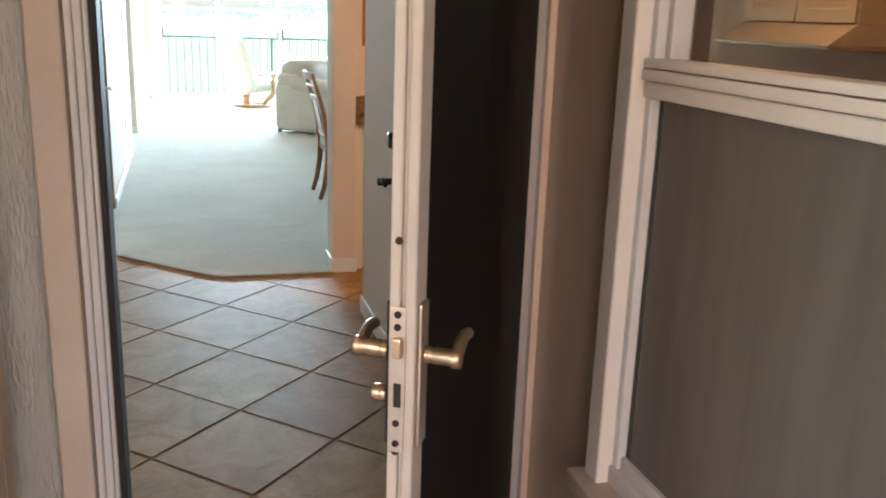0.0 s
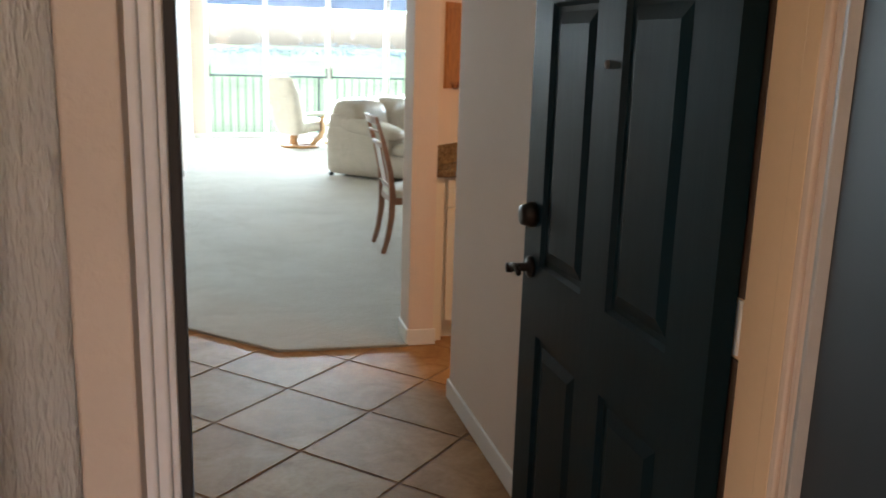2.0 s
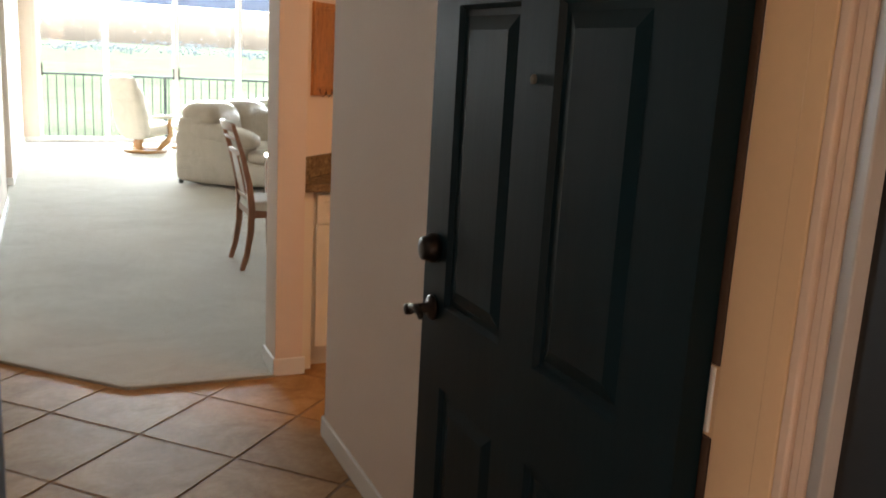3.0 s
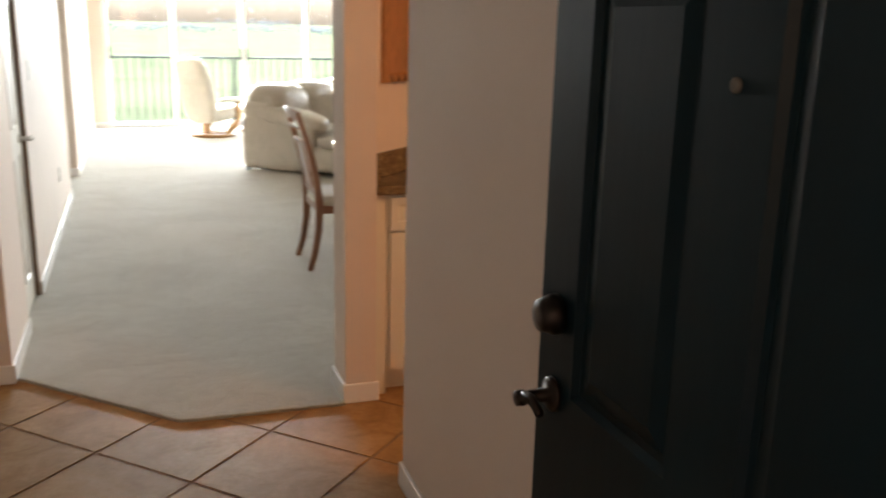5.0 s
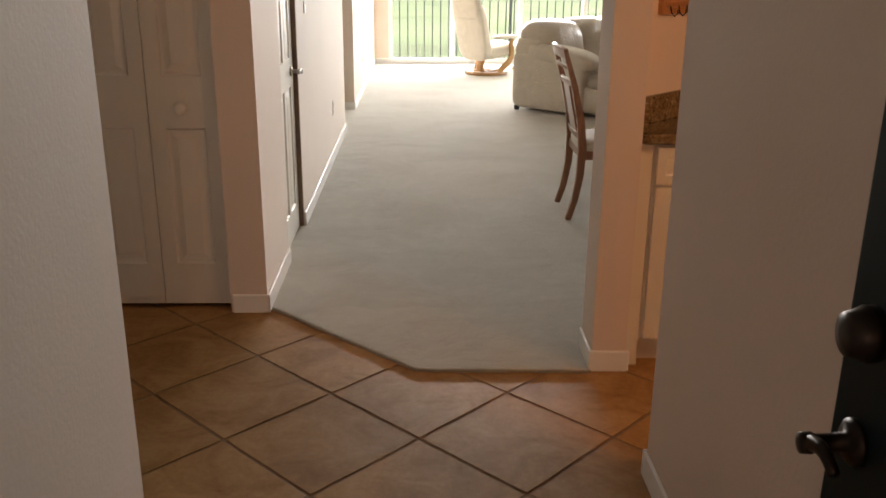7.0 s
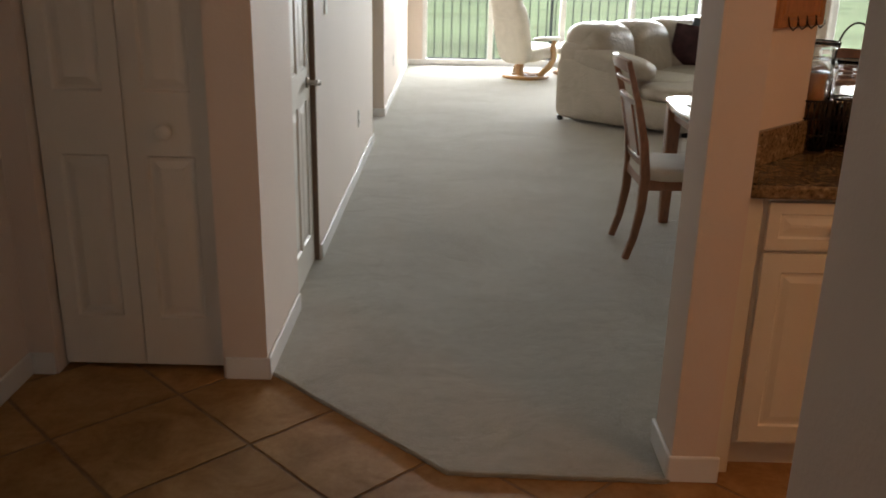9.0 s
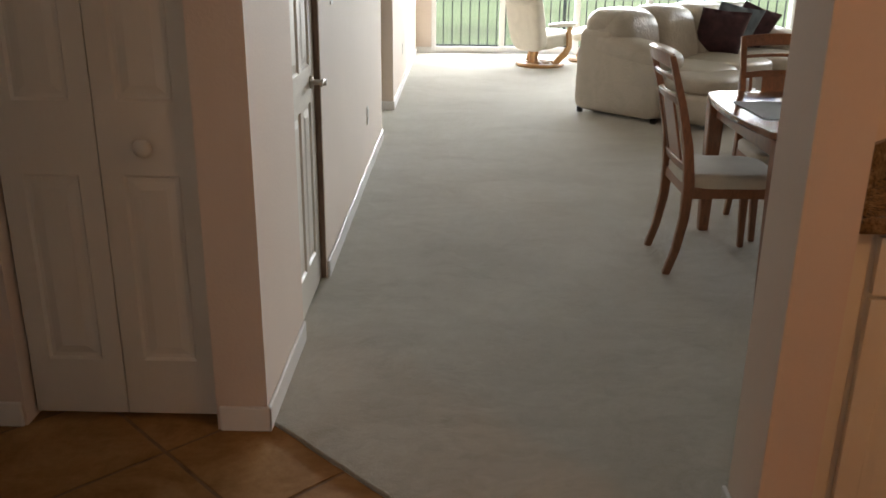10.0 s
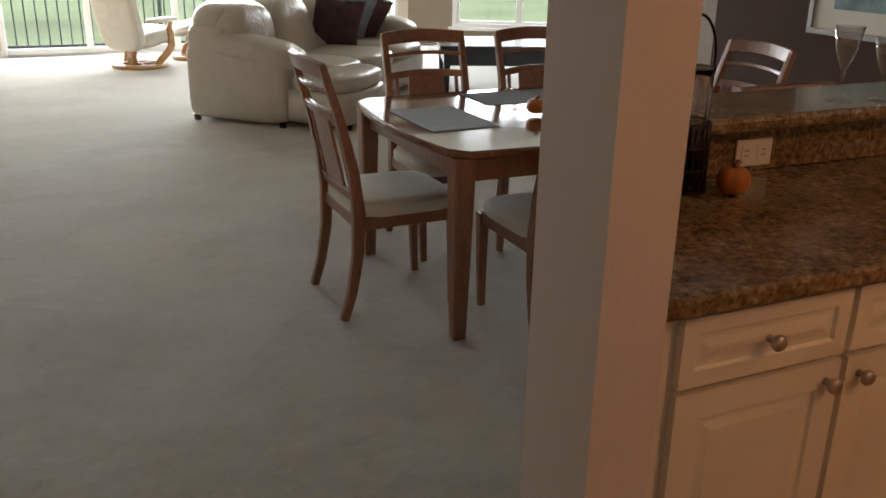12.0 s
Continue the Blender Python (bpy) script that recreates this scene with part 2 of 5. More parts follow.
MAROON = plain("maroon_cushion_fabric", (0.07, 0.028, 0.035), 0.75, var=0.4, scale=14, bump=0.4, bscale=300)
BLUE = plain("blue_grey_cushion_fabric", (0.17, 0.22, 0.26), 0.75, var=0.3, scale=10, bump=0.4, bscale=300)
NAVY = plain("dark_lacquer", (0.012, 0.013, 0.02), 0.2, var=0.1, coat=0.5)
BRASS = plain("aged_nickel", (0.55, 0.42, 0.30), 0.32, 1.0, var=0.12, scale=30, bump=0.05)
STEEL = plain("brushed_steel", (0.55, 0.50, 0.45), 0.4, 1.0, var=0.1, scale=20, bump=0.05)
PEWTER = plain("dull_pewter", (0.16, 0.14, 0.12), 0.5, 0.6, var=0.1, scale=30, bump=0)
BRONZE = plain("dark_bronze", (0.035, 0.026, 0.022), 0.35, 0.8, var=0.15, scale=20, bump=0.05)
DARK = plain("dark_gap", (0.012, 0.011, 0.01), 0.8)
PLASTIC = plain("ivory_plastic", (0.74, 0.71, 0.65), 0.35, var=0.02, bump=0)
CONCRETE = plain("concrete", (0.36, 0.33, 0.30), 0.85, var=0.15, scale=2, bump=0.5, bscale=90)
LAWN = plain("lawn_grass", (0.09, 0.155, 0.085), 0.95, var=0.3, scale=0.12, bump=0.8, bscale=3, depth=0.1)
# Blue-grey puts distance haze into the foliage's base colour.
LEAF = plain("hazed_tree_foliage", (0.15, 0.21, 0.26), 0.9, var=0.4, scale=0.3, bump=0)
BEAM = plain("blue_grey_beam_paint", (0.10, 0.13, 0.20), 0.6, var=0.05)
# Made dark so that less light bounces off the balcony floor.
DECK = plain("darkened_balcony_floor", (0.13, 0.125, 0.12), 0.85, var=0.15, scale=2, bump=0.5, bscale=90)
ORANGE = plain("orange_gourd_skin", (0.50, 0.17, 0.035), 0.45, var=0.2, scale=30, bump=0.1)
WICK = plain("amber_candle_wax", (0.42, 0.17, 0.05), 0.5, var=0.15, scale=20)
PAPER = plain("picture_mat_board", (0.62, 0.58, 0.50), 0.8, var=0.03)
ARTB = plain("blue_green_print", (0.16, 0.25, 0.25), 0.7, var=0.5, scale=9, bump=0)
SILVER = plain("grey_picture_frame", (0.28, 0.26, 0.25), 0.4, 0.4, var=0.1)
BLIND = plain("window_shutter_slats", (0.46, 0.40, 0.34), 0.5, var=0.05)
PANE = pane("window_pane")
# Tint put into the glass to dim the kitchen and the daylight entering it.
PANE_DIM = pane("dimmed_entry_pane", (0.50, 0.46, 0.40), 0.6)
THIN = pane("thin_clear_glass", (0.93, 0.93, 0.92), 1.6)
SCREEN = mesh_screen("door_fly_screen", (0.008, 0.0075, 0.008), 0.12)
SCREEN_W = mesh_screen("window_fly_screen", (0.20, 0.175, 0.16), 0.28)
RAIN = rain_glass()
GLASS = clear_glass()
LAMPG = glow("lit_lamp_glass", (1, 0.7, 0.42), 2.5)

# ---- mesh helpers ----


def block(bm, x0, x1, y0, y1, z0, z1):
    v = [bm.verts.new(p) for p in ((x0, y0, z0), (x1, y0, z0), (x1, y1, z0), (x0, y1, z0), (x0, y0, z1), (x1, y0, z1), (x1, y1, z1), (x0, y1, z1))]
    for f in ((3, 2, 1, 0), (4, 5, 6, 7), (0, 1, 5, 4), (1, 2, 6, 5), (2, 3, 7, 6), (3, 0, 4, 7)):
        bm.faces.new([v[i] for i in f])
    return bm


def prism(bm, pts, place, a, b):
    """Extrudes a counter-clockwise outline from a to b; place(u, v, w) gives the point."""
    lo, hi = [bm.verts.new(place(u, v, a)) for u, v in pts], [bm.verts.new(place(u, v, b)) for u, v in pts]
    bm.faces.new(lo[::-1])
    bm.faces.new(hi)
    for i in range(len(pts)):
        j = (i + 1) % len(pts)
        bm.faces.new((lo[i], lo[j], hi[j], hi[i]))


def lathe(bm, profile, seg=24, at=(0, 0, 0), turn=None):
    rings = []
    for r, z in profile:
        ring = []
        for k in range(seg):
            a = 2 * math.pi * k / seg
            p = Vector((max(r, 1e-4) * math.cos(a), max(r, 1e-4) * math.sin(a), z))
            ring.append(bm.verts.new((turn @ p if turn else p) + Vector(at)))
        rings.append(ring)
    for a, b in zip(rings, rings[1:]):
        for k in range(seg):
            bm.faces.new((a[k], a[(k + 1) % seg], b[(k + 1) % seg], b[k]))
    bm.faces.new(rings[0][::-1])
    bm.faces.new(rings[-1])


def sweep(bm, pts, sizes, seg=0, side=(0, 1, 0)):
    """A bar along pts. sizes: (width along side, thickness) at each point; seg 0: square section, otherwise round."""
    pts = [Vector(p) for p in pts]
    rings = []
    for i, p in enumerate(pts):
        d = (pts[min(i + 1, len(pts) - 1)] - pts[max(i - 1, 0)]).normalized()
        s = Vector(side)
        s = (s - d * s.dot(d)).normalized()
        n = d.cross(s)
        w, h = sizes[i] if isinstance(sizes, list) else sizes
        if seg:
            ring = [p + s * (w * math.cos(2 * math.pi * k / seg)) + n * (h * math.sin(2 * math.pi * k / seg)) for k in range(seg)]
        else:
            c = 0.82
            ring = [p + s * (w / 2 * a) + n * (h / 2 * b) for a, b in ((1, c), (c, 1), (-c, 1), (-1, c), (-1, -c), (-c, -1), (c, -1), (1, -c))]
        rings.append([bm.verts.new(q) for q in ring])
    k = len(rings[0])
    for a, b in zip(rings, rings[1:]):
        for i in range(k):
            bm.faces.new((a[i], a[(i + 1) % k], b[(i + 1) % k], b[i]))
    bm.faces.new(rings[0][::-1])
    bm.faces.new(rings[-1])


def soft(bm, centre, size, n=3.0, seg=28, turn=None, wrinkle=0.0, freq=6.0):
    """A padded, rounded block (a superellipsoid) with slight wrinkles."""
    e, rows = 2.0 / n, seg // 2

    def p(v):
        return math.copysign(abs(v) ** e, v)
    rings = []
    for i in range(rows + 1):
        a = -math.pi / 2 + math.pi * i / rows
        ring = []
        for k in range(seg):
            b = 2 * math.pi * k / seg
            q = Vector((size[0] / 2 * p(math.cos(a)) * p(math.cos(b)), size[1] / 2 * p(math.cos(a)) * p(math.sin(b)), size[2] / 2 * p(math.sin(a))))
            if wrinkle:
                q *= 1 + wrinkle * noise.noise(q * freq + Vector(centre) * 3)
            ring.append(bm.verts.new((turn @ q if turn else q) + Vector(centre)))
        rings.append(ring)
    for a, b in zip(rings, rings[1:]):
        for k in range(seg):
            bm.faces.new((a[k], a[(k + 1) % seg], b[(k + 1) % seg], b[k]))


def made(name, bm, mat, parent=None, bevel=0.0, smooth=False, m=None):
    bmesh.ops.remove_doubles(bm, verts=bm.verts, dist=1e-5)
    bmesh.ops.recalc_face_normals(bm, faces=bm.faces)
    me = bpy.data.meshes.new(name)
    bm.to_mesh(me)
    bm.free()
    me.materials.append(mat)
    for f in me.polygons:
        f.use_smooth = smooth
    ob = new(name, me)
    if parent:
        ob.parent = parent
    if m is not None:
        ob.matrix_basis = m
    if bevel:
        b = ob.modifiers.new("bevel", "BEVEL")
        b.width, b.segments, b.limit_method, b.angle_limit = bevel, 2, "ANGLE", radians(40)
        b.harden_normals = False
    return ob


def boxes(name, mat, *spans, parent=None, bevel=0.0):
    """Blocks: one mesh of the setting, or under a parent one part for each span (the last is returned)."""
    if parent and len(spans) > 1:
        return [boxes(name, mat, s, parent=parent, bevel=bevel) for s in spans][-1]
    bm = bmesh.new()
    for s in spans:
        block(bm, *s)
    return made(name, bm, mat, parent, bevel)


def empty(name, m=None):
    ob = new(name)
    ob.empty_display_size = 0.1
    if m is not None:
        ob.matrix_basis = m
    return ob


def structure(ob, label=""):
    return tagged(ob, label, kind="structure")

# ---- large structure ----
H = 2.6          # ceiling
XW, XF, XR = -0.680, -0.62, 0.70   # west hall wall, foyer wall, foyer east wall
YD, YI = -2.695, -2.515             # front wall, outside and inside
YC, YS = 1.106, 10.80               # closet front, sliding doors
XE = 6.9                          # living room east wall
XB = 4.1                          # dining room brown wall

structure(boxes("ground", LAWN, (-900, 900, -900, 1500, -3.3, -3.2)), "bright green open lawn")
structure(boxes("floor_foyer", GROUT, (-1.62, 3.4, -0.915, 1.25, -0.12, -0.003), (-0.68, 3.4, -2.66, -0.915, -0.12, -0.003), (0.72, 3.4, -4.75, -2.66, -0.12, -0.003)), "brown grout bed of the tiled foyer and kitchen floor")
structure(boxes("slab_living", CONCRETE, (-2.2, XE + 0.1, 1.2, YS + 0.13, -0.12, -0.003)), "concrete slab under the carpet")


def carpet():
    bm = bmesh.new()
    edge = [(0.651, 0.486), (-0.01, 0.503), (-0.668, 1.145)]
    outline = [(XE, 1.28), (XE, 9.33), (4.50, YS - 0.02), (XW - 0.12, YS - 0.02), (XW - 0.12, 1.16)] + edge[::-1] + [(0.662, 0.486), (0.662, 0.716), (0.727, 0.716), (1.30, 1.28)]
    prism(bm, outline, lambda u, v, w: (u, v, w), 0.0, 0.010)
    made_carpet = structure(made("carpet", bm, CARPET), "pale grey-beige cut pile wall-to-wall carpet")
    bm = bmesh.new()
    for (ax, ay), (bx, by) in zip(edge, edge[1:]):
        n = 26
        pts = [(ax + (bx - ax) * k / n + random.uniform(-.002, .002), ay + (by - ay) * k / n + random.uniform(-.002, .002), 0.005 + random.uniform(-.001, .001)) for k in range(n + 1)]
        sweep(bm, pts, (0.009, 0.008), 6, (0, 0, 1))
    made("carpet_edge", bm, CARPET, made_carpet, smooth=True)


carpet()

# front wall with the door opening and the sidelight
structure(boxes("wall_front", WALL, (-0.80, -0.60, YD, YI, 0, H), (-0.60, 0.60, YD, YI, 2.09, H), (0.60, 0.78, YD, YI, 0, H)), "front wall of the home round the entrance")
structure(boxes("wall_foyer_west", WALL, (-0.74, XF, YI, -0.855, 0, H), (-1.68, -0.74, -0.975, -0.855, 0, H)), "off-white painted foyer wall")
structure(boxes("wall_foyer_east", WALL, (XR, 0.80, YI, -0.226, 0, H)), "off-white painted foyer wall beside the front door")
structure(boxes("wall_alcove_east", STUCCO, (0.60, 0.76, -3.095, YD, 0, H), (0.60, 0.76, -4.255, -3.095, 0, 0.595), (0.60, 0.76, -4.255, -3.095, 2.065, H), (0.60, 0.76, -6.2, -4.255, 0, H)), "tan textured entry wall")
# Unseen south piece, and the gap after it, added to shape the entry light.
structure(boxes("wall_alcove_west", STUCCO, (-0.80, -0.475, -6.2, -4.4, 0, H), (-0.80, -0.475, -3.32, -3.045, 0, H), (-0.80, -0.66, -3.045, YD, 0, H)), "tan textured entry wall")
structure(boxes("wall_recess", WALL, (-1.68, -1.56, -0.855, 1.9, 0, H)), "foyer recess wall")
structure(boxes("wall_closet", WALL, (-1.56, -1.458, YC, YC + 0.12, 0, H), (-1.458, -0.843, YC, YC + 0.12, 2.05, H), (-0.843, XW, YC, YC + 0.12, 0, H), (-1.56, -0.84, 1.80, 1.9, 0, H)), "wall round the foyer closet")
structure(boxes("wall_west", WALL, (-0.79, XW, YC + 0.12, 1.78, 0, H), (-0.79, XW, 1.78, 2.42, 2.05, H), (-0.79, XW, 2.42, 5.40, 0, H), (-0.79, XW, 5.40, 6.60, 2.15, H), (-0.79, XW, 6.60, YS, 0, H)), "long off-white wall beside the carpet")
structure(boxes("wall_west_back", WALL, (-1.0, -0.84, 1.7, 7.0, 0, H)), "wall behind the door recesses")
structure(boxes("wall_north", WALL, (-0.9, -0.47, YS, YS + 0.15, 0, H), (-0.47, 4.36, YS, YS + 0.15, 2.40, H), (4.36, 4.53, YS, YS + 0.15, 0, H)), "living room wall round the sliding glass doors")
structure(boxes("wall_east", TAUPE, (XE, XE + 0.12, 4.5, 9.45, 0, H), (XB, XE, 4.5, 4.6, 0, H)), "taupe painted living room side wall")
BAY = pose(4.505, YS, 0, 0, 0, -31.5)   # slanting wall between the sliding doors and the side wall
bay_wall = structure(boxes("wall_bay", TAUPE, (0, 0.60, 0, 0.12, 0, H), (0.60, 2.45, 0, 0.12, 0, 0.25), (0.60, 2.45, 0, 0.12, 2.42, H), (2.45, 2.85, 0, 0.12, 0, H)), "taupe painted slanting wall with a window")
bay_wall.matrix_basis = BAY
structure(boxes("wall_dining_end", TAUPE, (XB, XB + 0.12, 4.28, 4.5, 0, H)), "taupe wall end beside the dining room")
structure(boxes("wall_dining", BROWN, (XB, XB + 0.12, 0.9, 4.28, 0, H)), "dark brown painted dining room wall")
structure(boxes("wall_kitchen", WALL, (3.3, 3.42, -4.7, 1.25, 0, H), (0.76, 3.42, -4.82, -4.7, 0, H), (3.42, XB + 0.12, 0.9, 1.02, 0, H)), "kitchen outer wall")
structure(boxes("column", WALL, (0.664, 0.795, 0.503, 0.715, 0, H)), "off-white square end of the wall between hall and kitchen")
diag = bmesh.new()
prism(diag, [(0.727, 0.715), (0.795, 0.67), (1.092, 0.967), (1.022, 1.037)], lambda u, v, w: (u, v, w), 0, H)
structure(made("wall_kitchen_diagonal", diag, WALL), "off-white slanting kitchen wall behind the counter corner")
structure(boxes("ceiling", CEIL, (-1.68, XE + 0.12, -4.82, YS + 0.15, H, H + 0.15)), "flat white ceiling")
# Unseen wide ceiling and added parapet hold back sky light from the entry.
structure(boxes("ceiling_entry", CREAM, (-9, 9, -7.4, -2.74, H + 0.155, H + 0.3)), "unseen covered walkway ceiling, widened to cut sky light")
structure(boxes("walkway_parapet", STUCCO, (-9, 9, -7.5, -7.36, -0.2, 1.1)), "unseen tan walkway parapet wall, added to cut sky light")
structure(boxes("floor_entry", CONCRETE, (-9, 9, -7.36, YD + 0.02, -0.2, -0.03)), "concrete entry walkway")


def baseboard(*spans):
    for s in spans:
        structure(boxes("baseboard", WHITE, (*s, 0, 0.088), bevel=0.006), "white painted baseboard")


B = 0.013
baseboard((XW, XW + B, YC - B, 1.77), (-0.833, XW + B, YC - B, YC), (XW, XW + B, 2.43, 5.40), (XW, XW + B, 6.60, YS), (-0.80, XW + B, 6.587, 6.60),
          (0.664 - B, 0.795 + B, 0.503 - B, 0.503), (0.664 - B, 0.664, 0.503, 0.73), (XR - B, XR, -2.50, -0.226), (XR - B, 0.80, -0.226, -0.226 + B),
          (XF, XF + B, -2.50, -0.855), (-1.56, XF + B, -0.855, -0.855 + B), (-1.56, -1.56 + B, -0.84, YC), (-1.56 + B, -1.465, YC - B, YC), (-0.66, -0.47, YS - B, YS), (XE - B, XE, 4.6, 9.4))



# ---- panelled doors ----
def panel_slab(name, w, h, th, panels, mat, parent, rim=0.018, sink=0.008):
    """A door leaf in local x (width), z (height), front at y=0 and back at y=th, with moulded sunk panels on the front."""
    bm = bmesh.new()
    xs = sorted({0.0, w, *[p[0] for p in panels], *[p[1] for p in panels]})
    zs = sorted({0.0, h, *[p[2] for p in panels], *[p[3] for p in panels]})
    for a, b in zip(xs, xs[1:]):
        for c, d in zip(zs, zs[1:]):
            if any(p[0] <= a and b <= p[1] and p[2] <= c and d <= p[3] for p in panels):
                continue
            for y, o in ((0.0, 1), (th, -1)):
                q = [bm.verts.new(v) for v in ((a, y, c), (b, y, c), (b, y, d), (a, y, d))]
                bm.faces.new(q[::o])
    for s in (((0, 0), (w, 0)), ((w, h), (0, h))):
        q = [bm.verts.new(v) for v in ((s[0][0], 0, s[0][1]), (s[1][0], 0, s[1][1]), (s[1][0], th, s[1][1]), (s[0][0], th, s[0][1]))]
        bm.faces.new(q)
    for x in (0, w):
        bm.faces.new([bm.verts.new(v) for v in ((x, 0, 0), (x, 0, h), (x, th, h), (x, th, 0))])
    for x0, x1, z0, z1 in panels:
        for y, o, s in ((0.0, 1, 1), (th, -1, -1)):
            rings = []
            for inset, dep in ((0, 0), (rim * 0.4, sink), (rim, sink), (rim * 2.3, sink * 0.25)):
                rings.append([bm.verts.new((x, y + s * dep, z)) for x, z in ((x0 + inset, z0 + inset), (x1 - inset, z0 + inset), (x1 - inset, z1 - inset), (x0 + inset, z1 - inset))])
            for r, q in zip(rings, rings[1:]):
                for k in range(4):
                    bm.faces.new((r[k], r[(k + 1) % 4], q[(k + 1) % 4], q[k])[::o])
            bm.faces.new(rings[-1][::o])
    return made(name, bm, mat, parent)


def lever(parent, at, out, along, mat, rose=0.028, length=0.10, drop=0.0, neck=1.0):
    """A lever handle: rose, neck and curved grip."""
    o, a = Vector(out), Vector(along)
    p = Vector(at)
    bm = bmesh.new()
    q = o.to_track_quat("Z", "Y").to_matrix()
    lathe(bm, [(rose, 0), (rose, 0.006), (rose * 0.8, 0.011), (0.012, 0.013), (0.011, 0.05 * neck), (0.014, 0.055 * neck), (0.013, 0.068 * neck), (0.006, 0.07 * neck)], 20, p, q)
    start = p + o * 0.058 * neck
    pts = [start + a * (length * k / 6) + Vector((0, 0, 0.012 * math.sin(k / 6 * math.pi) - drop * (k / 6) ** 2)) for k in range(7)]
    sweep(bm, pts, [(0.011 - 0.003 * k / 6, 0.009 - 0.002 * k / 6) for k in range(7)], 10, (0, 0, 1))
    return made("handle", bm, mat, parent, smooth=True)


def front_door():
    """The entrance door, hinged on the east jamb and opened inwards at a right angle."""
    door = tagged(empty("front_door", pose(0.528, -2.545, 0.016, 0, 0, 90.2)), "dark teal panelled entrance door standing open into the foyer", "door")
    w, hs = 0.940, 2.03
    panels = [(a, b, c, d) for c, d in ((0.22, 0.78), (0.97, 1.63), (1.73, 1.91)) for a, b in ((0.145, 0.415), (0.55, 0.82))]
    leaf = panel_slab("leaf", w, hs, -0.045, panels, TEAL, door, 0.022, -0.011)
    tagged(leaf, "dark teal door leaf with moulded panels")
    lever(door, (w - 0.06, 0, 0.955), (0, 1, 0), (-1, 0, 0), BRONZE, 0.030, 0.07, 0.0)
    lever(door, (w - 0.06, -0.045, 0.955), (0, -1, 0), (-1, 0, 0), BRONZE, 0.032, 0.10)
    bm = bmesh.new()
    q = Vector((0, 1, 0)).to_track_quat("Z", "Y").to_matrix()
    lathe(bm, [(0.034, 0), (0.034, 0.012), (0.030, 0.02), (0.026, 0.034), (0.012, 0.036)], 24, (w - 0.06, 0, 1.096), q)
    made("deadbolt", bm, BRONZE, door, smooth=True)
    bm = bmesh.new()
    lathe(bm, [(0.009, -0.002), (0.009, 0.003), (0.006, 0.006), (0.003, 0.004)], 18, (0.4825, 0, 1.492), q)
    made("peephole", bm, PEWTER, door, smooth=True)
    bm = bmesh.new()
    lathe(bm, [(0.0115, 0), (0.0115, 0.002), (0.006, 0.003)], 14, (w, -0.022, 0.95), Vector((1, 0, 0)).to_track_quat("Z", "Y").to_matrix())
    made("latch", bm, STEEL, door)
    for z in (0.25, 1.06, 1.80):
        boxes("hinge", WHITE, (0.006, 0.018, -0.070, -0.058, z - 0.05, z + 0.05), (0.018, 0.034, -0.072, -0.068, z - 0.05, z + 0.05), parent=door, bevel=0.002)


front_door()


def entrance_frame():
    f = structure(empty("entrance_frame", pose(0, 0.045, 0)), "cream and white door frame with black weatherstrip and a sidelight")
    # east jamb, rabbeted, in steps from inside to outside
    boxes("jamb", JAMB, (0.590, 0.605, -2.598, -2.545, 0, 2.06), (0.578, 0.605, -2.690, -2.602, 0, 2.06), (0.572, 0.605, -2.728, -2.690, 0, 2.06), parent=f, bevel=0.003)
    boxes("jamb", MOULD, (0.566, 0.605, -2.752, -2.734, 0, 2.09), (0.572, 0.605, -2.772, -2.754, 0, 2.09), (0.562, 0.605, -2.790, -2.774, 0, 2.09), (0.570, 0.605, -2.806, -2.791, 0, 2.09), parent=f, bevel=0.004)
    boxes("weatherstrip", FOAM, (0.584, 0.600, -2.592, -2.562, 0, 1.02), (0.584, 0.600, -2.592, -2.562, 1.13, 2.06), (0.580, 0.604, -2.7335, -2.7285, 0, 2.06), parent=f, bevel=0.002)
    # west jamb
    boxes("jamb", CREAM, (-0.418, -0.36, -2.96, -2.84, 0, 2.09), parent=f, bevel=0.004)
    boxes("jamb", VINYL, (-0.372, -0.348, -2.90, -2.78, 0, 2.07), (-0.357, -0.334, -2.875, -2.78, 0, 2.07), (-0.348, -0.326, -2.848, -2.77, 0, 2.07), parent=f, bevel=0.004)
    boxes("jamb", CREAM, (-0.60, -0.35, -2.79, YI - 0.045, 0, 2.09), parent=f, bevel=0.003)
    boxes("weatherstrip", BLACK, (-0.347, -0.313, -2.83, -2.795, 0, 2.06), (-0.349, -0.322, -2.793, -2.60, 0, 2.06), parent=f, bevel=0.003)
    boxes("head", VINYL, (-0.36, 0.60, -2.78, YI, 2.062, 2.09), parent=f)
    boxes("sill", STEEL, (-0.35, 0.60, -2.80, -2.55, -0.01, 0.012), parent=f, bevel=0.004)
    # sidelight: textured pane in a cream frame
    boxes("sidelight_frame", CREAM, (-0.66, -0.418, -2.94, -2.89, 0, 0.12), (-0.66, -0.418, -2.94, -2.89, 2.0, 2.09), parent=f, bevel=0.003)
    tagged(boxes("pane", RAIN, (-0.66, -0.418, -2.918, -2.910, 0.12, 2.0), parent=f), "rippled obscure glass pane")
    boxes("casing", CREAM, (-0.482, -0.470, -3.16, -3.085, 0, 2.15), (-0.478, -0.467, -3.35, -3.18, 0, 2.15), parent=f, bevel=0.004)


entrance_frame()


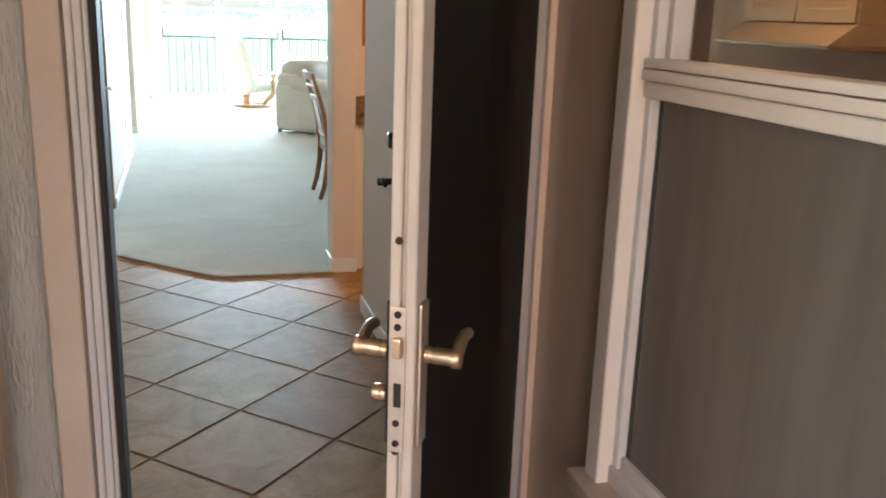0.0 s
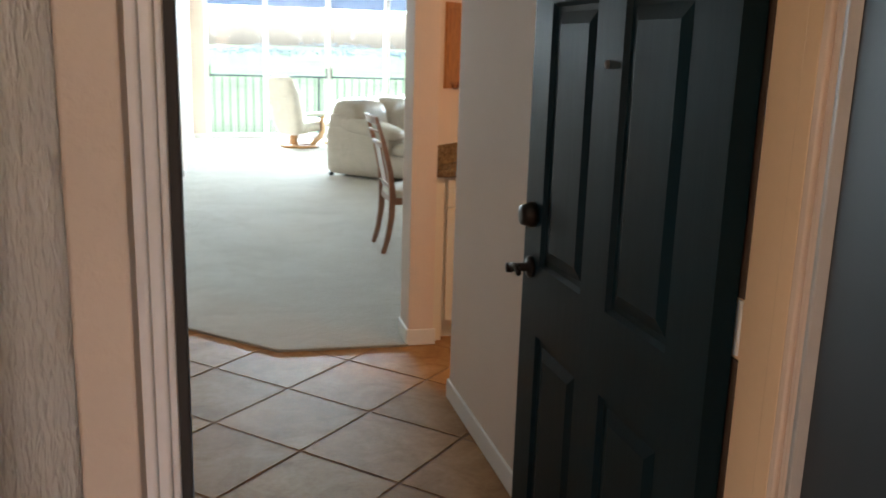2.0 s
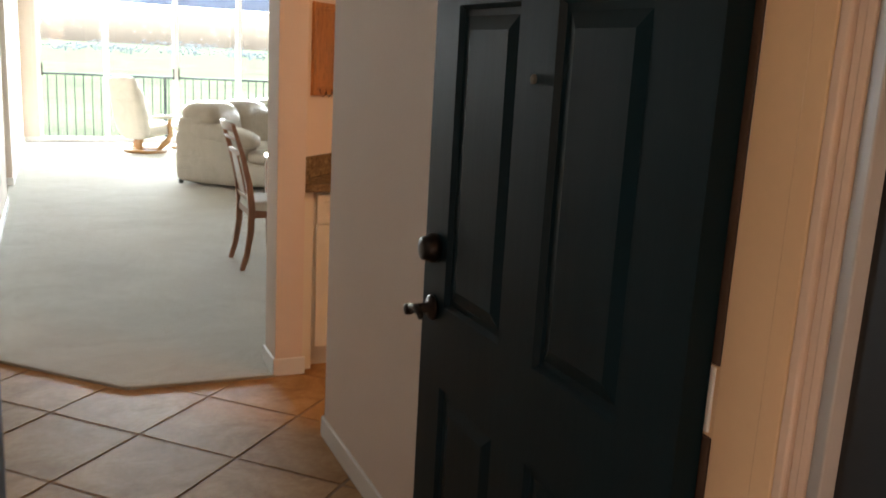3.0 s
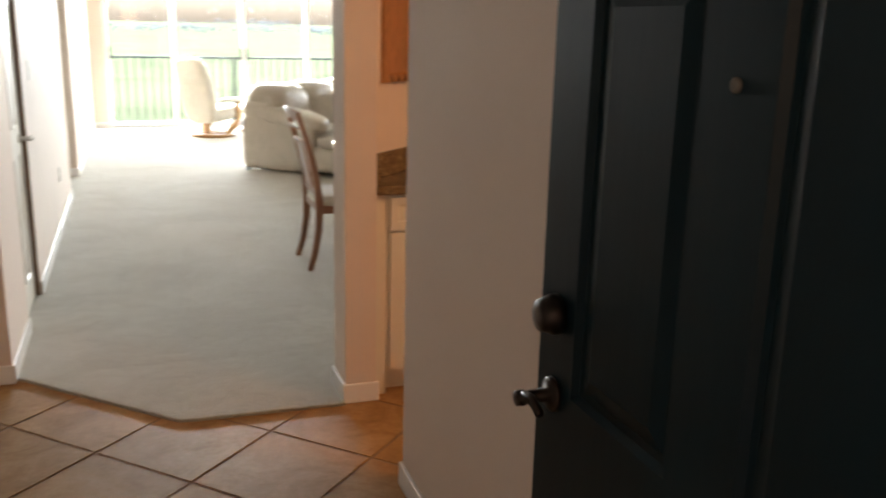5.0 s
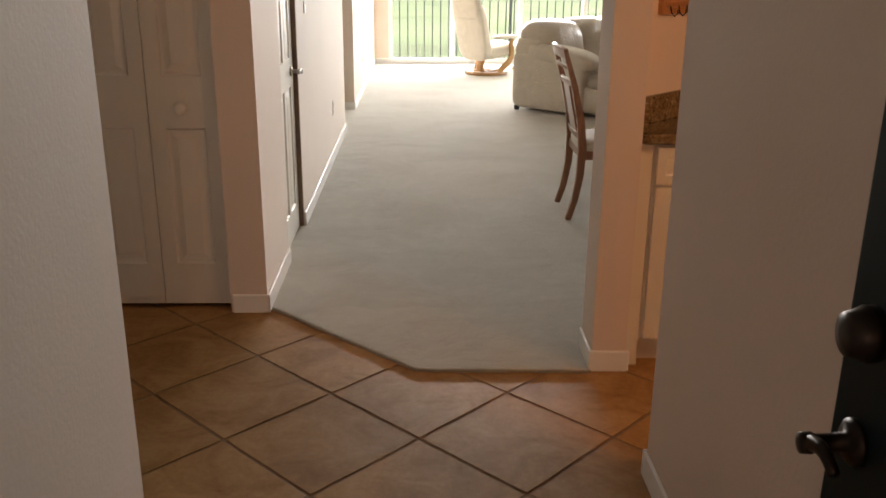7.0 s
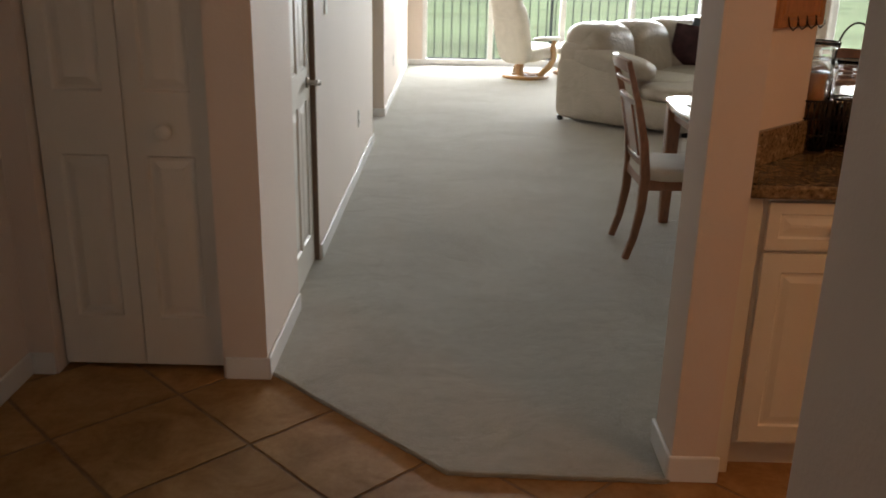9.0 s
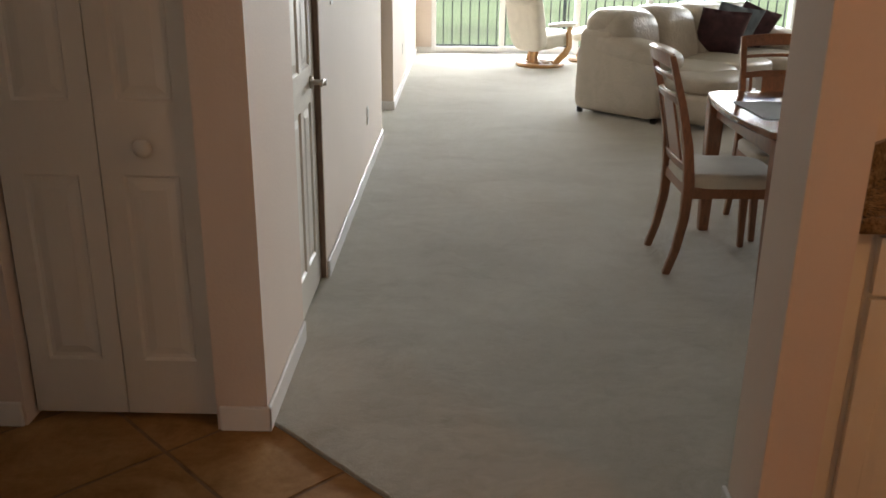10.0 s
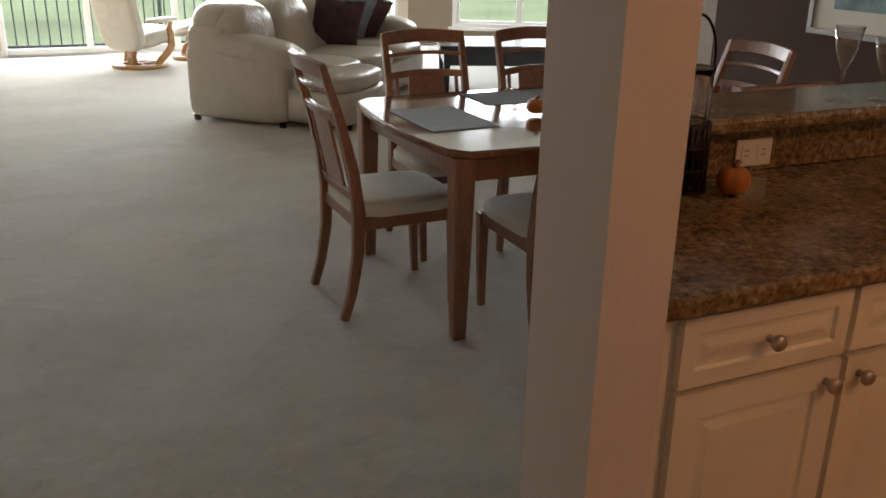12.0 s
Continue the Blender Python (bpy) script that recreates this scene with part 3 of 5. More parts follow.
def screen_door():
    """The outer fly-screen door: hinge at the east jamb, swung out towards the walkway."""
    hx, hy, ex, ey = 0.560, -2.772, 0.085, -3.520
    ang = math.degrees(math.atan2(ey - hy, ex - hx))
    w = math.hypot(ex - hx, ey - hy)
    d = tagged(empty("screen_door", pose(hx, hy, 0.040, 0, 0, ang)), "white framed fly-screen door with lever handles standing open", "screen door")
    hgt, th, st = 2.03, 0.036, 0.046
    boxes("stile", STILE, (w - st, w, -th / 2, -0.003, 0, hgt), (w - st, w, 0.003, th / 2, 0, hgt), (w - st + 0.002, w - 0.004, -0.003, 0.003, 0, hgt), parent=d, bevel=0.003)
    boxes("stile", STILE, (0, st, -th / 2, th / 2, 0, hgt), parent=d, bevel=0.003)
    boxes("rail", STILE, (st, w - st, -th / 2, th / 2, 0, 0.11), (st, w - st, -th / 2, th / 2, hgt - st, hgt), parent=d, bevel=0.003)
    tagged(boxes("mesh", SCREEN, (st - 0.003, w - st + 0.003, -0.001, 0.001, 0.10, hgt - st + 0.003), parent=d), "dark fine fly-screen mesh")
    # latch plate, bolts and screw holes on the free edge
    boxes("latch_plate", STEEL, (w, w + 0.0025, -0.016, 0.006, 0.930, 1.132), parent=d, bevel=0.001)
    boxes("latch_bolt", BRASS, (w + 0.0025, w + 0.011, -0.010, 0.002, 1.064, 1.092), parent=d, bevel=0.003)
    boxes("latch_slot", DARK, (w + 0.0025, w + 0.0035, -0.009, 0.001, 0.995, 1.028), parent=d)
    q = Vector((1, 0, 0)).to_track_quat("Z", "Y").to_matrix()
    for z in (0.32, 0.60, 0.93, 1.218, 1.54, 1.80):
        bm = bmesh.new()
        lathe(bm, [(0.0052, -0.0005), (0.0052, 0.0012), (0.003, 0.0013)], 12, (w, -0.006, z), q)
        made("screw", bm, BRONZE, d)
    for z in (0.943, 0.972, 1.105, 1.122):
        bm = bmesh.new()
        lathe(bm, [(0.0048, 0), (0.0048, 0.0032), (0.003, 0.0034)], 12, (w + 0.001, -0.005, z), q)
        made("screw", bm, BRONZE, d)
    boxes("handle_plate", STEEL, (w - 0.040, w - 0.008, th / 2, th / 2 + 0.006, 0.935, 1.135), parent=d, bevel=0.003)
    boxes("handle_plate", BRONZE, (w - 0.040, w - 0.008, -th / 2 - 0.006, -th / 2, 0.935, 1.135), parent=d, bevel=0.003)
    lever(d, (w - 0.024, th / 2 + 0.006, 1.063), (0, 1, 0), (-1, 0, 0), BRASS, 0.012, 0.065, -0.012, 0.72)
    lever(d, (w - 0.024, -th / 2 - 0.006, 1.063), (0, -1, 0), (-1, 0, 0), BRASS, 0.012, 0.06, -0.012, 0.72)
    bm = bmesh.new()
    lathe(bm, [(0.012, 0), (0.012, 0.02), (0.007, 0.024)], 14, (w - 0.024, -th / 2 - 0.006, 1.0), Vector((0, -1, 0)).to_track_quat("Z", "Y").to_matrix())
    made("thumb_turn", bm, BRASS, d, smooth=True)


screen_door()


def entry_window():
    """The sash window in the alcove's east wall."""
    x, y0, y1, z0, z1, zm = 0.60, -4.30, -3.14, 0.62, 2.05, 1.402
    f = structure(empty("window_entry", pose(-0.005, 0.045, 0.02)), "white sash window with a fly screen over its lower half")
    boxes("frame", CASE, (x - 0.018, x + 0.10, y1 - 0.055, y1, z0, z1), (x - 0.018, x + 0.10, y0, y0 + 0.055, z0, z1), (x - 0.018, x + 0.10, y0, y1, z1 - 0.05, z1), parent=f, bevel=0.005)
    boxes("frame", VINYL, (x + 0.012, x + 0.06, y1 - 0.075, y1 - 0.055, z0, z1), (x + 0.03, x + 0.07, y1 - 0.095, y1 - 0.075, z0, z1), parent=f, bevel=0.003)
    boxes("sill", CREAM, (x - 0.05, x + 0.10, y0 - 0.03, y1 + 0.02, z0 - 0.03, z0 + 0.012), parent=f, bevel=0.006)
    boxes("sill", VINYL, (x + 0.005, x + 0.06, y0, y1 - 0.055, z0 + 0.012, z0 + 0.05), (x + 0.02, x + 0.075, y0, y1 - 0.055, z0 + 0.05, z0 + 0.075), parent=f, bevel=0.003)
    boxes("meeting_rail", CASE, (x - 0.004, x + 0.06, y0 + 0.05, y1 - 0.06, zm + 0.010, zm + 0.029), (x - 0.001, x + 0.06, y0 + 0.05, y1 - 0.06, zm + 0.031, zm + 0.047), (x + 0.004, x + 0.06, y0 + 0.05, y1 - 0.06, zm - 0.02, zm + 0.008), parent=f, bevel=0.004)
    tagged(boxes("mesh", SCREEN_W, (x + 0.030, x + 0.032, y0 + 0.05, y1 - 0.075, z0 + 0.06, zm - 0.01), parent=f), "grey fly-screen mesh")
    p = boxes("pane", PANE_DIM, (x + 0.066, x + 0.070, y0 + 0.05, y1 - 0.09, z0 + 0.05, z1 - 0.04), parent=f)
    bm = bmesh.new()
    for k in range(10):
        z = z0 + 0.02 + 0.074 * k
        prism(bm, [(0.0, 0.0), (0.018, 0.070), (0.022, 0.080), (0.006, 0.004)], lambda u, v, w, z=z: (x + 0.10 + u, w, z + v), y0 + 0.06, y1 - 0.17)
    block(bm, x + 0.095, x + 0.125, y1 - 0.17, y1 - 0.05, z0, zm + 0.02)
    # Solid back sheet added to keep daylight out of the kitchen.
    block(bm, x + 0.128, x + 0.136, y0, y1, z0 - 0.02, zm + 0.02)
    tagged(made("shutter_slat", bm, BLIND, f), "pale slatted shutter behind the glass, with an added daylight-blocking back sheet", kind="stuff")


entry_window()


def closet_door():
    d = tagged(empty("closet_door", pose(-1.450, YC + 0.06, 0.020)), "cream-white two-leaf folding closet door, closed, with a round knob", "door")
    for i, x in enumerate((0.0, 0.303)):
        e = panel_slab("leaf", 0.299, 2.02, 0.03, [(0.065, 0.235, 0.19, 0.80), (0.065, 0.235, 1.02, 1.60), (0.065, 0.235, 1.70, 1.92)], DOORW, d, 0.02, 0.009)
        e.location = (x, 0, 0)
    bm = bmesh.new()
    lathe(bm, [(0.012, 0), (0.010, 0.012), (0.024, 0.022), (0.028, 0.034), (0.024, 0.045), (0.008, 0.049)], 24, (0.445, 0, 0.89), Vector((0, -1, 0)).to_track_quat("Z", "Y").to_matrix())
    made("knob", bm, DOORW, d, smooth=True)


closet_door()


def hall_door(y0, w, h, back, label):
    """A closed panelled door set back in the west wall; its front faces east."""
    d = tagged(empty("hall_door", pose(XW - back, y0, 0.012, 0, 0, 90)), label, "door")
    s = w / 2
    panels = [(a, b, c, e) for c, e in ((0.16, 0.83), (0.98, 1.60), (1.70, 1.90)) for a, b in ((0.10 * s / 0.3, s - 0.03), (s + 0.03, w - 0.10 * s / 0.3))]
    panel_slab("leaf", w, h, 0.035, panels, DOORW, d, 0.02, 0.009)
    lever(d, (0.53 * w + 0.20 if w < 0.8 else 0.33, 0, 0.91 if w < 0.8 else 1.0), (0, -1, 0), (-1, 0, 0), STEEL if w < 0.8 else BRONZE, 0.026, 0.08)


hall_door(1.785, 0.63, 2.03, 0.028, "white panelled linen closet door, closed, with a steel lever")
hall_door(5.42, 1.16, 2.12, 0.125, "white panelled bedroom door, closed, in a deep recess")
# Dark strip paints the shade on the jamb edge.
structure(boxes("door_jamb", SHADED_JAMB, (XW - 0.06, XW - 0.004, 2.418, 2.428, 0, 2.05)), "jamb strip beside the closet door, its shade put into the dark brown colour")


def sliding_doors():
    f = structure(empty("sliding_doors"), "white framed floor-to-ceiling sliding glass doors")
    zt, y = 2.40, YS
    posts = (-0.445, 0.48, 1.48, 2.44, 3.40, 4.335)
    boxes("frame", WHITE, (-0.47, -0.42, y - 0.01, y + 0.13, 0, zt), (4.31, 4.36, y - 0.01, y + 0.13, 0, zt), (-0.42, 4.31, y, y + 0.13, zt - 0.05, zt), parent=f, bevel=0.004)
    boxes("track", VINYL, (-0.42, 4.31, y + 0.0, y + 0.13, -0.002, 0.022), (-0.42, 4.31, y + 0.03, y + 0.04, 0.022, 0.034), (-0.42, 4.31, y + 0.09, y + 0.10, 0.022, 0.034), parent=f, bevel=0.003)
    for a, b, dy in zip(posts, posts[1:], (0.02, 0.075, 0.02, 0.075, 0.02)):
        yy = y + dy
        wide = 0.036
        boxes("sash", WHITE, (a - wide, a + wide, yy, yy + 0.035, 0.03, zt - 0.05), (b - wide, b + wide, yy, yy + 0.035, 0.03, zt - 0.05), (a + wide, b - wide, yy, yy + 0.035, 0.03, 0.095), (a + wide, b - wide, yy, yy + 0.035, zt - 0.11, zt - 0.05), parent=f, bevel=0.003)
        p = boxes("pane", PANE, (a + wide - 0.004, b - wide + 0.004, yy + 0.015, yy + 0.020, 0.09, zt - 0.105), parent=f)
        p.visible_shadow = False
    for x in (-0.40, 1.44, 1.52):
        boxes("pull", BRONZE, (x - 0.012, x + 0.012, y - 0.012, y + 0.012, 0.98, 1.16), parent=f, bevel=0.004)


sliding_doors()


def blind_cord():
    bm = bmesh.new()
    n = 10
    loop = [(-0.515, YS - 0.02, 2.30), (-0.515, YS - 0.02, 0.80)] + [(-0.495 - 0.020 * math.cos(math.pi * k / n), YS - 0.02, 0.80 - 0.05 * math.sin(math.pi * k / n)) for k in range(1, n)] + [(-0.475, YS - 0.02, 0.80), (-0.475, YS - 0.02, 2.30)]
    sweep(bm, loop, (0.0025, 0.0025), 6, (0, 1, 0))
    block(bm, -0.53, -0.46, YS - 0.035, YS, 2.28, 2.34)
    tagged(made("blind_cord", bm, PLASTIC), "looped white blind cord hanging beside the sliding doors", "cord")


blind_cord()


def east_window():
    x0, x1, z0, z1 = 0.60, 2.45, 0.25, 2.42
    f = structure(empty("window_living", BAY), "white framed living room window with a deep sill")
    boxes("frame", WHITE, (x0, x0 + 0.05, -0.01, 0.10, z0, z1), (x1 - 0.05, x1, -0.01, 0.10, z0, z1), (x0 + 0.05, x1 - 0.05, -0.01, 0.10, z0, z0 + 0.05), (x0 + 0.05, x1 - 0.05, -0.01, 0.10, z1 - 0.05, z1), parent=f, bevel=0.004)
    boxes("sash", WHITE, (x0 + 0.05, x0 + 0.09, 0.03, 0.07, z0 + 0.05, z1 - 0.05), (1.45, 1.53, 0.02, 0.08, z0 + 0.05, z1 - 0.05), (x0 + 0.09, x1 - 0.05, 0.03, 0.07, z0 + 0.05, z0 + 0.085), parent=f, bevel=0.004)
    boxes("sill", WHITE, (x0 - 0.05, x1 + 0.05, -0.05, 0.02, z0 - 0.04, z0), parent=f, bevel=0.006)
    p = boxes("pane", PANE, (x0 + 0.04, x1 - 0.04, 0.048, 0.052, z0 + 0.04, z1 - 0.04), parent=f)
    p.visible_shadow = False


east_window()


def lanai():
    # Floor and ceiling take dark colours to keep bounced light off the beam.
    structure(boxes("lanai_floor", DECK, (-0.9, 5.7, YS + 0.13, 12.7, -0.25, -0.10)), "balcony floor, coloured dark to cut bounced light")
    structure(boxes("lanai_ceiling", BEAM, (-0.9, 5.7, YS + 0.15, 12.7, 3.2, 3.35)), "balcony ceiling")
    structure(boxes("lanai_beam", BEAM, (-0.9, 5.7, 12.45, 12.6, 2.15, 3.2)), "blue-grey balcony beam")
    r = structure(empty("balcony_rail"), "dark metal balcony rail with slim balusters")
    boxes("top_rail", RAIL, (-0.8, 5.6, 12.48, 12.53, 0.935, 0.97), parent=r, bevel=0.004)
    boxes("bottom_rail", RAIL, (-0.8, 5.6, 12.49, 12.52, -0.095, -0.065), parent=r, bevel=0.003)
    bm = bmesh.new()
    block(bm, -0.009, 0.009, -0.009, 0.009, -0.065, 0.935)
    first = made("baluster", bm, RAIL, r)
    first.location = (-0.75, 12.505, 0)
    for k in range(1, 47):
        o = first.copy()
        scene.collection.objects.link(o)
        o.location = (-0.75 + 0.136 * k, 12.505, 0)
    for x in (-0.8, 1.5, 3.8, 5.6):
        boxes("post", RAIL, (x - 0.025, x + 0.025, 12.48, 12.53, -0.10, 0.97), parent=r, bevel=0.004)


lanai()


def far_trees():
    """A broken belt of far trees, made of many small leaf clumps."""
    bm = bmesh.new()
    rnd = random.Random(4)
    for k in range(220):
        near = k >= 110
        x, y = (rnd.uniform(-190, 260), rnd.uniform(330, 430)) if near else (rnd.uniform(-500, 620), rnd.uniform(800, 1050))
        hgt = rnd.uniform(1.9, 3.6) if near else rnd.uniform(3, 6.5)
        for j in range(16):
            c = Vector((x + rnd.gauss(0, hgt * 1.6), y + rnd.gauss(0, 4), -3.2 + hgt * rnd.uniform(0.25, 1.0)))
            s = hgt * rnd.uniform(0.10, 0.22)
            bmesh.ops.create_icosphere(bm, subdivisions=1, radius=s, matrix=Matrix.Translation(c) @ Matrix.Diagonal((1, 1, rnd.uniform(0.5, 0.9), 1)))
        sweep(bm, [(x, y, -3.2), (x, y, -3.2 + hgt * 0.6)], (0.4, 0.4), 5)
    tagged(made("far_trees", bm, LEAF), "belt of distant trees with blue-grey haze put into their colour", "trees", kind="stuff")


far_trees()

# ---- dining ----


def dining_chair(m):
    """Local: seat faces +x, origin on the floor midway between the back legs."""
    c = tagged(empty("dining_chair", m), "cherry wood dining chair with a slatted back and pale padded seat", "chair", "chairs round the dining table")
    for s in (-1, 1):
        bm = bmesh.new()
        y = s * 0.205
        pts = [(-0.035, y, 0), (0.0, y, 0.12), (0.025, y, 0.28), (0.03, y, 0.45), (0.012, y * 1.0, 0.62), (-0.035, y, 0.82), (-0.10, y, 1.035)]
        sweep(bm, pts, [(0.030, 0.034), (0.032, 0.038), (0.034, 0.044), (0.036, 0.050), (0.034, 0.042), (0.032, 0.034), (0.030, 0.026)])
        made("leg", bm, CHERRY, c, 0.003)
        bm = bmesh.new()
        sweep(bm, [(0.44, y * 0.98, 0), (0.435, y * 1.02, 0.22), (0.43, y * 1.04, 0.43)], [(0.028, 0.028), (0.036, 0.036), (0.044, 0.044)])
        made("leg", bm, CHERRY, c, 0.003)
        bm = bmesh.new()
        sweep(bm, [(0.03, y, 0.405), (0.24, y * 1.04, 0.41), (0.43, y * 1.04, 0.41)], (0.022, 0.055), side=(0, 1, 0))
        made("apron", bm, CHERRY, c, 0.002)
    for x in (0.43, 0.03):
        bm = bmesh.new()
        sweep(bm, [(x, -0.2, 0.41), (x, 0.2, 0.41)], (0.055, 0.022), side=(0, 0, 1))
        made("apron", bm, CHERRY, c, 0.002)

    def cross(z, x, tall, thick, bow, rise):
        bm = bmesh.new()
        n = 8
        pts = [(x - bow * math.sin(math.pi * k / n), -0.205 + 0.41 * k / n, z + rise * math.sin(math.pi * k / n)) for k in range(n + 1)]
        sweep(bm, pts, (tall, thick), side=(-0.28, 0, 1))
        made("rail", bm, CHERRY, c, 0.002)
    cross(1.008, -0.090, 0.065, 0.024, 0.03, 0.012)
    cross(0.925, -0.066, 0.018, 0.016, 0.03, 0.010)
    cross(0.825, -0.038, 0.035, 0.020, 0.025, 0.012)
    cross(0.515, 0.022, 0.045, 0.020, 0.01, 0.0)
    bm = bmesh.new()
    prism(bm, [(-0.105, 0.53), (0.105, 0.53), (0.095, 0.83), (-0.095, 0.83)], lambda u, v, w: (0.02 - (v - 0.53) * 0.21 - 0.012 + w, u, v), 0, 0.012)
    made("splat", bm, CHERRY, c, 0.003)
    for y in (-0.16, 0.16):
        bm = bmesh.new()
        sweep(bm, [(0.018, y, 0.53), (-0.040, y, 0.83)], (0.016, 0.012))
        made("slat", bm, CHERRY, c)
    bm = bmesh.new()
    soft(bm, (0.245, 0, 0.455), (0.46, 0.46, 0.075), 5.0, 40, wrinkle=0.01)
    tagged(made("seat", bm, FABRIC, c, smooth=True), "pale beige padded fabric seat")
    return c


TX0, TX1, TY0, TY1 = 1.195, 2.74, 2.18, 3.295
CHAIR_SIZE = Matrix.Diagonal((1, 1, 0.98, 1))
first_chair = dining_chair(pose(0.932, 2.755, 0.010, 0, 0, 0.5) @ CHAIR_SIZE)
for x, y, a in ((1.68, 2.05, 90), (2.26, 1.84, 91), (1.664, 3.49, -91), (2.265, 3.45, -88), (2.90, 2.68, 178)):
    copy_thing(first_chair, pose(x, y, 0.010, 0, 0, a) @ CHAIR_SIZE)


def dining_table():
    t = tagged(empty("dining_table", pose(0, 0, 0.010)), "polished cherry wood dining table with bowed ends and tapered legs", "table")
    bm = bmesh.new()
    ym, hy = (TY0 + TY1) / 2, (TY1 - TY0) / 2
    outline = []
    n = 10
    for k in range(n + 1):
        s = -1 + 2 * k / n
        outline.append((TX1 + 0.05 * (1 - s * s), ym + s * (hy - 0.07)))
    outline.append((TX1 - 0.07, TY1))
    for k in range(n + 1):
        s = -1 + 2 * k / n
        outline.append((TX0 + 0.07 + (TX1 - TX0 - 0.14) * (1 - (k + 0.0) / n), TY1 + 0.02 * (1 - s * s)))
    for k in range(n + 1):
        s = 1 - 2 * k / n
        outline.append((TX0 - 0.05 * (1 - s * s), ym + s * (hy - 0.07)))
    outline.append((TX0 + 0.07, TY0))
    for k in range(1, n):
        s = -1 + 2 * k / n
        outline.append((TX0 + 0.07 + (TX1 - TX0 - 0.14) * k / n, TY0 - 0.02 * (1 - s * s)))
    outline.append((TX1 - 0.07, TY0))
    prism(bm, outline, lambda u, v, w: (u, v, w), 0.715, 0.745)
    made("top", bm, TABLEW, t, 0.008)
    boxes("apron", CHERRY, (TX0 + 0.05, TX1 - 0.05, TY0 + 0.05, TY0 + 0.075, 0.62, 0.715), (TX0 + 0.05, TX1 - 0.05, TY1 - 0.075, TY1 - 0.05, 0.62, 0.715),
          (TX0 + 0.05, TX0 + 0.075, TY0 + 0.075, TY1 - 0.075, 0.62, 0.715), (TX1 - 0.075, TX1 - 0.05, TY0 + 0.075, TY1 - 0.075, 0.62, 0.715), parent=t, bevel=0.003)
    for x in (TX0 + 0.055, TX1 - 0.055):
        for y in (TY0 + 0.055, TY1 - 0.055):
            bm = bmesh.new()
            sweep(bm, [(x, y, 0), (x, y, 0.3), (x, y, 0.715)], [(0.052, 0.052), (0.068, 0.068), (0.085, 0.085)])
            made("leg", bm, CHERRY, t, 0.004)


dining_table()


def placemat(x, y, a):
    bm = bmesh.new()
    block(bm, -0.15, 0.15, -0.225, 0.225, 0, 0.003)
    tagged(made("placemat", bm, MAT, bevel=0.001, m=pose(x, y, 0.7555, 0, 0, a)), "dark grey woven placemat on the dining table", "placemat", "placemats on the table")


placemat(1.40, 2.74, 2)
placemat(1.93, 3.08, 90)
placemat(2.46, 3.08, 91)


def gourd(name, at, r, label, squash=0.8, mat=ORANGE):
    g = tagged(empty(name, pose(*at)), label, "pumpkin")
    bm = bmesh.new()
    seg, rows = 32, 14
    rings = []
    for i in range(rows + 1):
        a = -math.pi / 2 + math.pi * i / rows
        ring = []
        for k in range(seg):
            b = 2 * math.pi * k / seg
            rr = r * (math.cos(a) ** 0.8 if math.cos(a) > 0 else 0) * (1 - 0.07 * abs(math.cos(4 * b)) ** 3) + 1e-4
            dip = 0.12 * r * math.exp(-(rr / r * 3.2) ** 2) * (1 if a > 0 else -1)
            ring.append(bm.verts.new((rr * math.cos(b), rr * math.sin(b), r * squash * (math.sin(a) + 1) - dip)))
        rings.append(ring)
    for p, q in zip(rings, rings[1:]):
        for k in range(seg):
            bm.faces.new((p[k], p[(k + 1) % seg], q[(k + 1) % seg], q[k]))
    made("flesh", bm, mat, g, smooth=True)
    bm = bmesh.new()
    sweep(bm, [(0, 0, r * squash * 1.8), (0.004, 0, r * squash * 2.05), (0.012, 0.003, r * squash * 2.25)], [(0.009, 0.009), (0.006, 0.006), (0.007, 0.007)], 8, (1, 0, 0))
    made("stalk", bm, CHERRY, g, smooth=True)


gourd("small_pumpkin", (1.80, 2.67, 0.762), 0.042, "small orange pumpkin on the dining table")
gourd("small_pumpkin", (1.88, 2.62, 0.762), 0.034, "small orange pumpkin on the dining table")

# ---- living room ----


SOFA_M = pose(0.94, 6.665, 0.010, 0, 0, -44) @ Matrix.Scale(0.96, 4)


